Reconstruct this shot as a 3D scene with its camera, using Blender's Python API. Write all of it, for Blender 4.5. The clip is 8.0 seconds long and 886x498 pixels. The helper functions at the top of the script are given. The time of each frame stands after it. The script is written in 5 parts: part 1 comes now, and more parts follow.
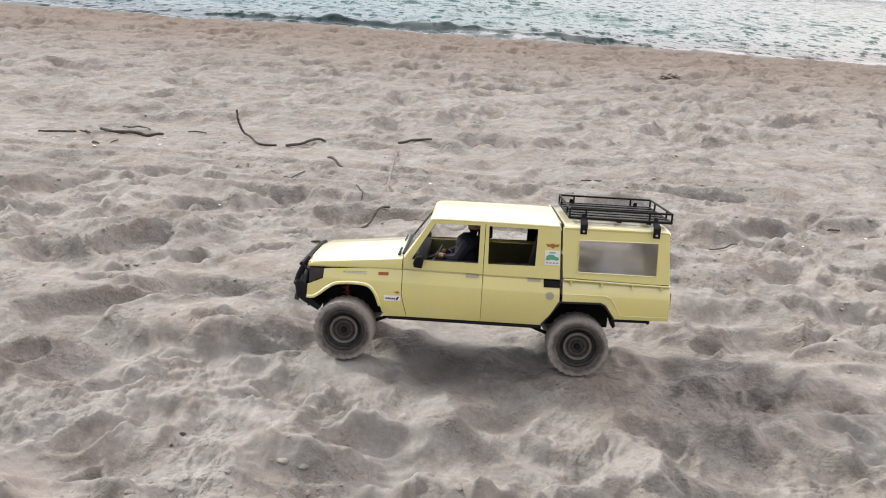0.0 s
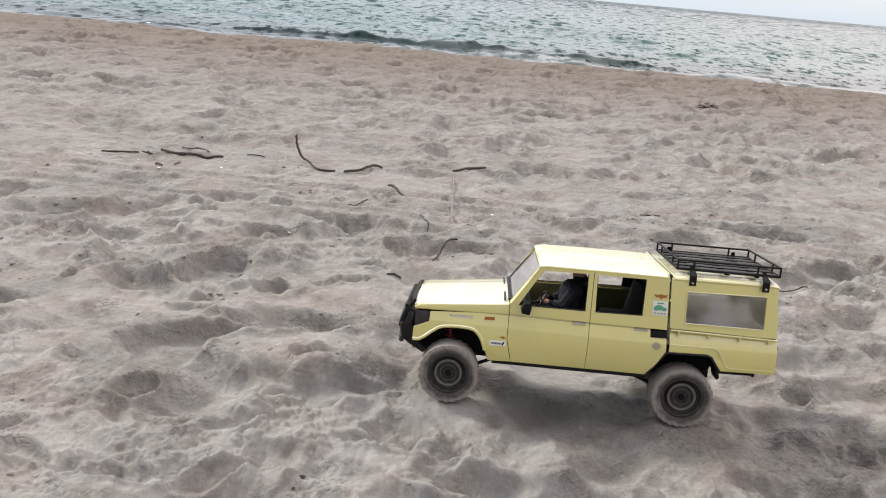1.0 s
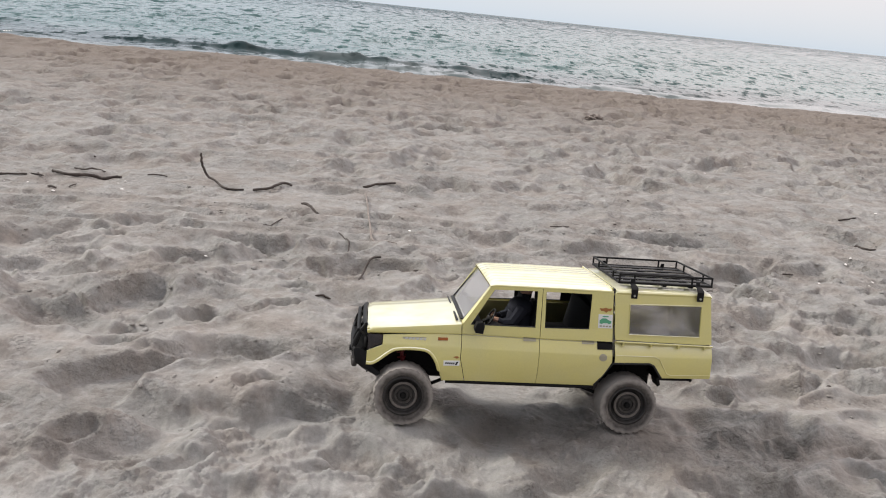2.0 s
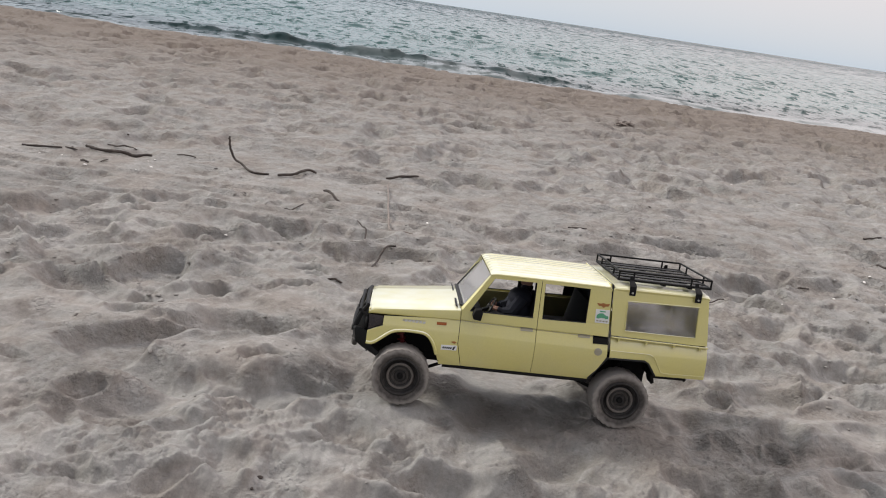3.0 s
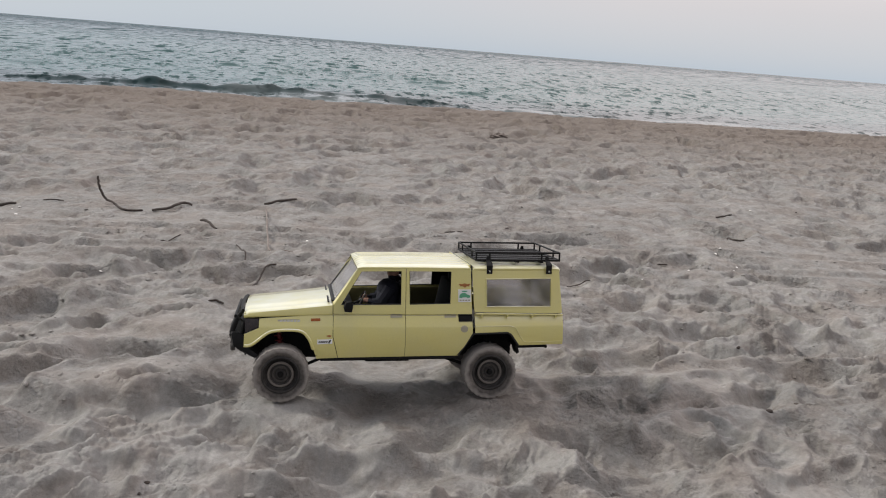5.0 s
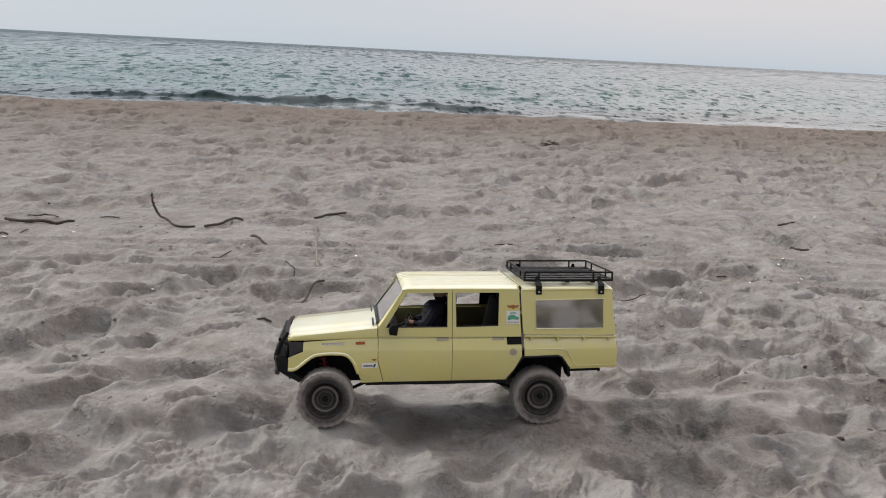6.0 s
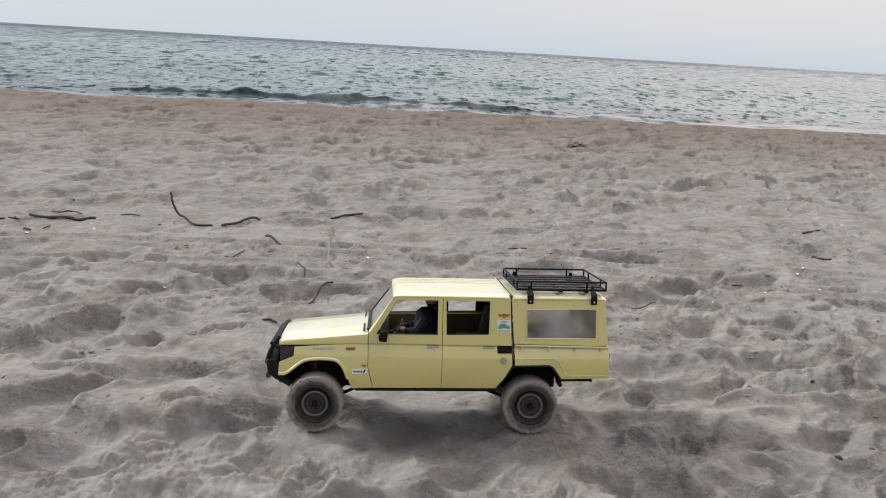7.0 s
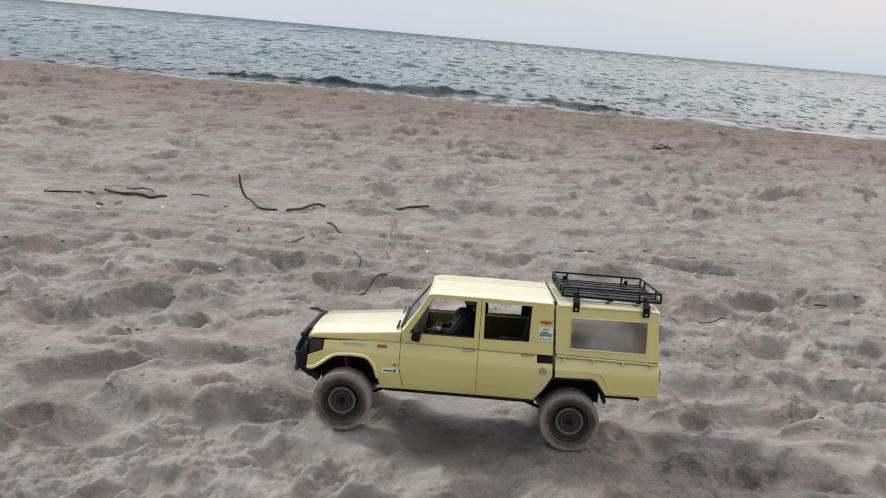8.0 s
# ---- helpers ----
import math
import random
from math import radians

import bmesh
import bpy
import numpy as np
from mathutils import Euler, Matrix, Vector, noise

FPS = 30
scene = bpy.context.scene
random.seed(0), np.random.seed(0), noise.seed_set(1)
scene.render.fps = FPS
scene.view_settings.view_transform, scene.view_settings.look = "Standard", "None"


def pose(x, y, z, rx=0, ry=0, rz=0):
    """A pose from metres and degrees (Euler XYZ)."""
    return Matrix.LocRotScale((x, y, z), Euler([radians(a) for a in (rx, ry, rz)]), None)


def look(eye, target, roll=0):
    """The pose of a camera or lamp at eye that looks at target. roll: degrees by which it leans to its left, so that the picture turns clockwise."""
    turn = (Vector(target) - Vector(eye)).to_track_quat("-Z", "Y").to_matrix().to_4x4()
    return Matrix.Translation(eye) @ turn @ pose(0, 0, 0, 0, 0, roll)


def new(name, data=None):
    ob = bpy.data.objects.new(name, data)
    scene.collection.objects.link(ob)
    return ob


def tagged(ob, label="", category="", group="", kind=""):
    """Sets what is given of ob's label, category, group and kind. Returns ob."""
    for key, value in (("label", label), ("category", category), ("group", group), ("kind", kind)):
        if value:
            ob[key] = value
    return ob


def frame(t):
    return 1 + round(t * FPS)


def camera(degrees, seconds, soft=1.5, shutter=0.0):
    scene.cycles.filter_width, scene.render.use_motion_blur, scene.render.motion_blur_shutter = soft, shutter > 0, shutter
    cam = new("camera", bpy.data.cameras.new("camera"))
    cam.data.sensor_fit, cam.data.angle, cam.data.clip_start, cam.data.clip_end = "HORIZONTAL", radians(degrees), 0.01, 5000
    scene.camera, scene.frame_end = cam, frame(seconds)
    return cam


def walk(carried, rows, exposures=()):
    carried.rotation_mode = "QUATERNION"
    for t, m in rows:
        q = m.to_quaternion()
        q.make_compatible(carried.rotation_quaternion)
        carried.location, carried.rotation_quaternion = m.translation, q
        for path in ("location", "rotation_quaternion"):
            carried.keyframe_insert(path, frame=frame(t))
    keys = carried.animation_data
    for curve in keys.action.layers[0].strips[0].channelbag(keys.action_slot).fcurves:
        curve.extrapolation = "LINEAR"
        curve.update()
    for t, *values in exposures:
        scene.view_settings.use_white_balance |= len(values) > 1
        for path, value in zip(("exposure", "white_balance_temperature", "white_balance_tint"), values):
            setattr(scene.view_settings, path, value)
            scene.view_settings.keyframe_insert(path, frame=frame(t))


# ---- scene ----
cam = camera(60.45, 8.0, soft=1.05)
walk(cam, [
    (0.0, look((-0.0067, -1.0313, 0.5410), (-0.0327, -0.0922, 0.1983), 3.91)),
    (0.5, look((-0.0884, -1.0506, 0.5811), (-0.1051, -0.1101, 0.2417), 6.04)),
    (1.0, look((-0.1409, -1.0353, 0.5738), (-0.1854, -0.0906, 0.2488), 5.13)),
    (1.2, look((-0.1337, -1.0500, 0.5723), (-0.2119, -0.1076, 0.2470), 5.40)),
    (2.3, look((-0.2548, -1.0332, 0.5858), (-0.1109, -0.0879, 0.2929), 6.08)),
    (2.5, look((-0.2537, -1.0482, 0.5794), (-0.1624, -0.0985, 0.2798), 7.82)),
    (3.0, look((-0.1974, -1.0697, 0.5777), (-0.1316, -0.1190, 0.2748), 8.65)),
    (3.5, look((-0.1702, -1.1260, 0.5979), (-0.1223, -0.1706, 0.3067), 8.12)),
    (4.0, look((-0.1678, -1.1068, 0.5569), (-0.0568, -0.1528, 0.2781), 8.17)),
    (4.2, look((-0.1318, -1.1612, 0.5425), (-0.0405, -0.2056, 0.2627), 8.28)),
    (5.3, look((-0.1549, -1.1594, 0.5783), (0.0618, -0.2135, 0.3369), 3.68)),
    (5.5, look((-0.1353, -1.1555, 0.5956), (0.0476, -0.2016, 0.3575), 2.82)),
    (6.0, look((-0.1356, -1.1234, 0.5688), (-0.0103, -0.1635, 0.3179), 2.99)),
    (6.5, look((-0.1146, -1.1146, 0.5705), (-0.0227, -0.1539, 0.3085), 3.48)),
    (7.0, look((-0.0740, -1.1257, 0.5854), (0.0077, -0.1623, 0.3302), 3.36)),
    (7.5, look((-0.0753, -1.0532, 0.5731), (-0.0116, -0.0920, 0.3049), 4.89)),
    (8.0, look((-0.0140, -1.0625, 0.5755), (-0.0381, -0.0997, 0.3066), 5.11)),
], exposures=[(0.0, 0.43, 6540, 10), (0.5, 0.44, 6480, 10), (1.0, 0.26, 6480, 10), (1.2, 0.26, 6480, 10), (2.5, -0.05, 6395, 10), (3.5, -0.17, 6395, 10), (4.0, -0.36, 6395, 10), (5.5, -0.21, 6395, 10), (6.0, -0.20, 6395, 10), (6.5, -0.07, 6395, 10), (8.0, -0.08, 6395, 10)])

# ---- daylight: a hazy evening sky, the sun veiled ----
SUN_UP, SUN_ROUND = radians(32), radians(-68)
world = bpy.data.worlds.new("evening_sky")
scene.world = world
world.use_nodes = True
wt = world.node_tree
sky = wt.nodes.new("ShaderNodeTexSky")
sky.sky_type, sky.sun_disc = "NISHITA", False
sky.sun_elevation, sky.sun_rotation = SUN_UP, SUN_ROUND
sky.air_density, sky.dust_density, sky.ozone_density = 1.0, 0.6, 1.0
veil = wt.nodes.new("ShaderNodeMixRGB")
veil.inputs[0].default_value = 0.88
# blue-grey haze low over the sea, a faint pink above it
co = wt.nodes.new("ShaderNodeTexCoord")
split = wt.nodes.new("ShaderNodeSeparateXYZ")
wt.links.new(co.outputs["Generated"], split.inputs[0])
rise = wt.nodes.new("ShaderNodeMapRange")
rise.inputs["From Min"].default_value, rise.inputs["From Max"].default_value = 0.0, 0.10
wt.links.new(split.outputs["Z"], rise.inputs[0])
haze = wt.nodes.new("ShaderNodeMixRGB")
haze.inputs[1].default_value, haze.inputs[2].default_value = (5.35, 6.0, 6.75, 1), (6.1, 6.2, 6.65, 1)
wt.links.new(rise.outputs[0], haze.inputs[0])
blush = wt.nodes.new("ShaderNodeMapRange")
blush.inputs["From Min"].default_value, blush.inputs["From Max"].default_value = -0.15, 0.4
wt.links.new(split.outputs["X"], blush.inputs[0])
rosy = wt.nodes.new("ShaderNodeMath")
rosy.operation = "MULTIPLY"
wt.links.new(rise.outputs[0], rosy.inputs[0])
wt.links.new(blush.outputs[0], rosy.inputs[1])
pink = wt.nodes.new("ShaderNodeMixRGB")
pink.inputs[2].default_value = (7.6, 6.9, 6.8, 1)
wt.links.new(rosy.outputs[0], pink.inputs[0])
wt.links.new(haze.outputs[0], pink.inputs[1])
# an overcast sky is brightest overhead
crown = wt.nodes.new("ShaderNodeMapRange")
crown.inputs["From Min"].default_value, crown.inputs["From Max"].default_value = 0.085, 0.42
crown.inputs["To Min"].default_value, crown.inputs["To Max"].default_value = 1.0, 2.4
wt.links.new(split.outputs["Z"], crown.inputs[0])
lift_up = wt.nodes.new("ShaderNodeVectorMath")
lift_up.operation = "SCALE"
wt.links.new(pink.outputs[0], lift_up.inputs[0])
# the dusk side over the land is dimmer than the bright side over the sea
dusk = wt.nodes.new("ShaderNodeMapRange")
dusk.inputs["From Min"].default_value, dusk.inputs["From Max"].default_value = -0.7, 0.45
dusk.inputs["To Min"].default_value, dusk.inputs["To Max"].default_value = 0.37, 1.0
wt.links.new(split.outputs["Y"], dusk.inputs[0])
both = wt.nodes.new("ShaderNodeMath")
both.operation = "MULTIPLY"
wt.links.new(crown.outputs[0], both.inputs[0])
wt.links.new(dusk.outputs[0], both.inputs[1])
glow = wt.nodes.new("ShaderNodeMapRange")
glow.inputs["From Min"].default_value, glow.inputs["From Max"].default_value = -0.6, 0.6
glow.inputs["To Min"].default_value, glow.inputs["To Max"].default_value = -0.30, 0.16
wt.links.new(split.outputs["X"], glow.inputs[0])
above = wt.nodes.new("ShaderNodeMapRange")
above.inputs["From Min"].default_value, above.inputs["From Max"].default_value = 0.07, 0.20
wt.links.new(split.outputs["Z"], above.inputs[0])
side_glow = wt.nodes.new("ShaderNodeMath")
side_glow.operation = "MULTIPLY"
wt.links.new(glow.outputs[0], side_glow.inputs[0])
wt.links.new(above.outputs[0], side_glow.inputs[1])
evening = wt.nodes.new("ShaderNodeMath")
evening.operation = "MULTIPLY_ADD"
wt.links.new(both.outputs[0], evening.inputs[0])
wt.links.new(side_glow.outputs[0], evening.inputs[1])
wt.links.new(both.outputs[0], evening.inputs[2])
wt.links.new(evening.outputs[0], lift_up.inputs["Scale"])
wt.links.new(lift_up.outputs[0], veil.inputs[2])
wt.links.new(sky.outputs[0], veil.inputs[1])
wt.links.new(veil.outputs[0], wt.nodes["Background"].inputs["Color"])
wt.nodes["Background"].inputs["Strength"].default_value = 0.12
lamp = bpy.data.lights.new("sun", "SUN")
lamp.energy, lamp.angle, lamp.color = 3.1, radians(9), (1.0, 0.945, 0.855)
sun = new("sun", lamp)
sun.rotation_euler = (radians(90) - SUN_UP, 0, radians(180) - SUN_ROUND)


# ---- materials ----
def material(name, colour, rough=0.6, metal=0.0, other=None, scale=40.0, amount=0.5, grain=0.0, grain_scale=300.0, bump=0.0, bump_scale=200.0, coat=0.0, depth=0.001):
    """A surface with two scales of variation: soft patches of a second colour, and fine grain."""
    m = bpy.data.materials.new(name)
    m.use_nodes = True
    nt = m.node_tree
    b = nt.nodes["Principled BSDF"]
    b.inputs["Roughness"].default_value, b.inputs["Metallic"].default_value = rough, metal
    b.inputs["Coat Weight"].default_value, b.inputs["Coat Roughness"].default_value, b.inputs["Coat IOR"].default_value = coat, 0.14, 1.8
    co = nt.nodes.new("ShaderNodeTexCoord")
    mix = nt.nodes.new("ShaderNodeMixRGB")
    mix.inputs[1].default_value = (*colour, 1)
    mix.inputs[2].default_value = (*(other or [c * 0.8 for c in colour]), 1)
    no = nt.nodes.new("ShaderNodeTexNoise")
    no.inputs["Scale"].default_value, no.inputs["Detail"].default_value = scale, 6
    ramp = nt.nodes.new("ShaderNodeMapRange")
    ramp.inputs["From Min"].default_value, ramp.inputs["From Max"].default_value = 0.4, 0.7
    ramp.inputs["To Max"].default_value = amount
    nt.links.new(co.outputs["Object"], no.inputs["Vector"])
    nt.links.new(no.outputs[0], ramp.inputs[0])
    nt.links.new(ramp.outputs[0], mix.inputs[0])
    out = mix.outputs[0]
    if grain:
        g = nt.nodes.new("ShaderNodeTexNoise")
        g.inputs["Scale"].default_value, g.inputs["Detail"].default_value = grain_scale, 3
        nt.links.new(co.outputs["Object"], g.inputs["Vector"])
        gm = nt.nodes.new("ShaderNodeMapRange")
        gm.inputs["From Min"].default_value, gm.inputs["From Max"].default_value = 0.3, 0.7
        gm.inputs["To Min"].default_value, gm.inputs["To Max"].default_value = 1 - grain, 1 + grain
        nt.links.new(g.outputs[0], gm.inputs[0])
        mul = nt.nodes.new("ShaderNodeVectorMath")
        mul.operation = "SCALE"
        nt.links.new(out, mul.inputs[0])
        nt.links.new(gm.outputs[0], mul.inputs["Scale"])
        out = mul.outputs[0]
    nt.links.new(out, b.inputs["Base Color"])
    if bump:
        n2 = nt.nodes.new("ShaderNodeTexNoise")
        n2.inputs["Scale"].default_value, n2.inputs["Detail"].default_value = bump_scale, 5
        nt.links.new(co.outputs["Object"], n2.inputs["Vector"])
        bp = nt.nodes.new("ShaderNodeBump")
        bp.inputs["Strength"].default_value, bp.inputs["Distance"].default_value = bump, depth
        nt.links.new(n2.outputs[0], bp.inputs["Height"])
        nt.links.new(bp.outputs[0], b.inputs["Normal"])
    return m


PAINT = material("pale_yellow_paint", (0.645, 0.575, 0.182), 0.34, other=(0.60, 0.545, 0.225), scale=25, amount=0.5, grain=0.03, grain_scale=500, coat=1.0)
# blotchy pale tone on upward faces: sky sheen put into the paint colour
nt = PAINT.node_tree
top_sheen = nt.nodes.new("ShaderNodeMixRGB")
top_sheen.inputs[2].default_value = (0.72, 0.725, 0.60, 1)
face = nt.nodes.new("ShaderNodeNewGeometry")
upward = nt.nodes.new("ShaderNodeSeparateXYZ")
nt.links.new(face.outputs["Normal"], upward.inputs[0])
blend_by = nt.nodes.new("ShaderNodeMapRange")
blend_by.inputs["From Min"].default_value, blend_by.inputs["From Max"].default_value = 0.45, 0.9
blend_by.inputs["To Max"].default_value = 0.80
nt.links.new(upward.outputs["Z"], blend_by.inputs[0])
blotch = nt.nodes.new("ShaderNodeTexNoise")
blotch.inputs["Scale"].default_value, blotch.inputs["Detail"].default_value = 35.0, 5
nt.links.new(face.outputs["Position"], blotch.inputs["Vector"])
sheen_blotch = nt.nodes.new("ShaderNodeMapRange")
sheen_blotch.inputs["From Min"].default_value, sheen_blotch.inputs["From Max"].default_value = 0.25, 0.7
sheen_blotch.inputs["To Min"].default_value = 0.45
nt.links.new(blotch.outputs[0], sheen_blotch.inputs[0])
sheen_amount = nt.nodes.new("ShaderNodeMath")
sheen_amount.operation = "MULTIPLY"
nt.links.new(blend_by.outputs[0], sheen_amount.inputs[0])
nt.links.new(sheen_blotch.outputs[0], sheen_amount.inputs[1])
nt.links.new(sheen_amount.outputs[0], top_sheen.inputs[0])
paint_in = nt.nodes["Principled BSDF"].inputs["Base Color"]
nt.links.new(paint_in.links[0].from_socket, top_sheen.inputs[1])
nt.links.new(top_sheen.outputs[0], paint_in)
BLACK = material("black_plastic", (0.007, 0.007, 0.007), 0.65, other=(0.022, 0.020, 0.018), scale=60, amount=0.3)
BLACK.node_tree.nodes["Principled BSDF"].inputs["Specular IOR Level"].default_value = 0.12
SEAL = material("rubber_seal", (0.012, 0.012, 0.012), 0.7)
STEEL = material("black_powder_coat", (0.007, 0.007, 0.007), 0.5, 0.0, other=(0.022, 0.020, 0.019), scale=90, amount=0.3)
STEEL.node_tree.nodes["Principled BSDF"].inputs["Specular IOR Level"].default_value = 0.16
TYRE = material("dusty_rubber", (0.062, 0.055, 0.05), 0.95, other=(0.15, 0.132, 0.118), scale=45, amount=0.95, grain=0.25, bump=0.4, bump_scale=350)
# dry sand clings to the tread and the outer shoulder
nt = TYRE.node_tree
dust = nt.nodes.new("ShaderNodeMixRGB")
dust.inputs[2].default_value = (0.29, 0.265, 0.24, 1)
spread = nt.nodes.new("ShaderNodeTexCoord")
flat = nt.nodes.new("ShaderNodeVectorMath")
flat.operation = "MULTIPLY"
flat.inputs[1].default_value = (1, 0, 1)
nt.links.new(spread.outputs["Object"], flat.inputs[0])
radius_node = nt.nodes.new("ShaderNodeVectorMath")
radius_node.operation = "LENGTH"
nt.links.new(flat.outputs[0], radius_node.inputs[0])
patchy = nt.nodes.new("ShaderNodeTexNoise")
patchy.inputs["Scale"].default_value, patchy.inputs["Detail"].default_value = 70.0, 4
nt.links.new(spread.outputs["Object"], patchy.inputs["Vector"])
sway = nt.nodes.new("ShaderNodeMath")
sway.operation = "MULTIPLY_ADD"
sway.inputs[1].default_value = 0.010
nt.links.new(patchy.outputs[0], sway.inputs[0])
nt.links.new(radius_node.outputs["Value"], sway.inputs[2])
cling = nt.nodes.new("ShaderNodeMapRange")
cling.inputs["From Min"].default_value, cling.inputs["From Max"].default_value = 0.0385, 0.0435
cling.inputs["To Max"].default_value = 0.85
nt.links.new(sway.outputs[0], cling.inputs[0])
nt.links.new(cling.outputs[0], dust.inputs[0])
shade_in = nt.nodes["Principled BSDF"].inputs["Base Color"]
nt.links.new(shade_in.links[0].from_socket, dust.inputs[1])
nt.links.new(dust.outputs[0], shade_in)
RIM = material("gunmetal_rim", (0.022, 0.020, 0.019), 0.55, 0.2, other=(0.075, 0.066, 0.06), scale=90, amount=0.5, grain=0.15)
HUB = material("worn_metal", (0.042, 0.037, 0.033), 0.6, 0.2, other=(0.075, 0.066, 0.058), scale=120)
RING = material("bare_worn_metal", (0.15, 0.132, 0.117), 0.6, 0.2, other=(0.07, 0.062, 0.055), scale=120)
# body yellow cut to about a third, the cab's dimness in the colour
INNER = material("unpainted_yellow_plastic", (0.22, 0.195, 0.075), 0.7, other=(0.16, 0.14, 0.06), scale=50)
# lining and seats near black, the cab's shade put into their colour
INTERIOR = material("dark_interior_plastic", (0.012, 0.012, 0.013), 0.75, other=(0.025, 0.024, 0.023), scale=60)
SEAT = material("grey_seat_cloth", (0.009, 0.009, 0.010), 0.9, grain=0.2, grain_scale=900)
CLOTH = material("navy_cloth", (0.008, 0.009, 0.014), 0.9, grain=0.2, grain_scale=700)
SKIN = material("painted_vinyl", (0.22, 0.12, 0.085), 0.6)
for dull in (INTERIOR, SEAT, CLOTH):
    dull.node_tree.nodes["Principled BSDF"].inputs["Specular IOR Level"].default_value = 0.15
AMBER = material("amber_lens", (0.32, 0.085, 0.012), 0.25)
RED = material("red_anodised", (0.14, 0.010, 0.012), 0.5, 0.2)
CHROME = material("brushed_metal", (0.55, 0.54, 0.5), 0.35, 0.7, scale=200)
WHITE = material("white_vinyl", (0.78, 0.78, 0.75), 0.5)
GREEN = material("green_print", (0.10, 0.36, 0.20), 0.5)
RUST = material("orange_print", (0.34, 0.13, 0.03), 0.5)
INK = material("black_print", (0.02, 0.02, 0.02), 0.5)
GREY = material("grey_print", (0.36, 0.33, 0.24), 0.5)
LENS = material("dark_lamp_lens", (0.020, 0.012, 0.011), 0.25, other=(0.05, 0.04, 0.036), scale=120, amount=0.3, coat=0.15)
WOOD = material("weathered_driftwood", (0.042, 0.032, 0.027), 0.85, other=(0.11, 0.09, 0.078), scale=60, amount=0.6, grain=0.25, bump=0.5, bump_scale=120)
PALEWOOD = material("bleached_reed", (0.23, 0.195, 0.17), 0.85, other=(0.11, 0.09, 0.075), scale=50, amount=0.7, grain=0.2)
SHELL = material("bleached_shell", (0.75, 0.72, 0.68), 0.5, other=(0.6, 0.55, 0.5), scale=200)


def glass(name, tint, rough, clear):
    m = bpy.data.materials.new(name)
    m.use_nodes = True
    b = m.node_tree.nodes["Principled BSDF"]
    b.inputs["Base Color"].default_value = (*tint, 1)
    b.inputs["Roughness"].default_value, b.inputs["Transmission Weight"].default_value, b.inputs["IOR"].default_value = rough, clear, 1.45
    return m


# the screen's milky diffuse share stands in for the sky it mirrors
CLEAR = glass("hazy_screen", (0.80, 0.81, 0.84), 0.06, 0.86)
SMOKED = glass("frosted_smoke_pane", (0.92, 0.90, 0.91), 0.22, 0.90)
nt = SMOKED.node_tree
spread = nt.nodes.new("ShaderNodeTexCoord")
smudge = nt.nodes.new("ShaderNodeTexNoise")
smudge.inputs["Scale"].default_value, smudge.inputs["Detail"].default_value = 22.0, 3
nt.links.new(spread.outputs["Object"], smudge.inputs["Vector"])
wiped = nt.nodes.new("ShaderNodeMapRange")
wiped.inputs["From Min"].default_value, wiped.inputs["From Max"].default_value = 0.35, 0.65
wiped.inputs["To Min"].default_value, wiped.inputs["To Max"].default_value = 0.80, 0.99
nt.links.new(smudge.outputs[0], wiped.inputs[0])
nt.links.new(wiped.outputs[0], nt.nodes["Principled BSDF"].inputs["Transmission Weight"])


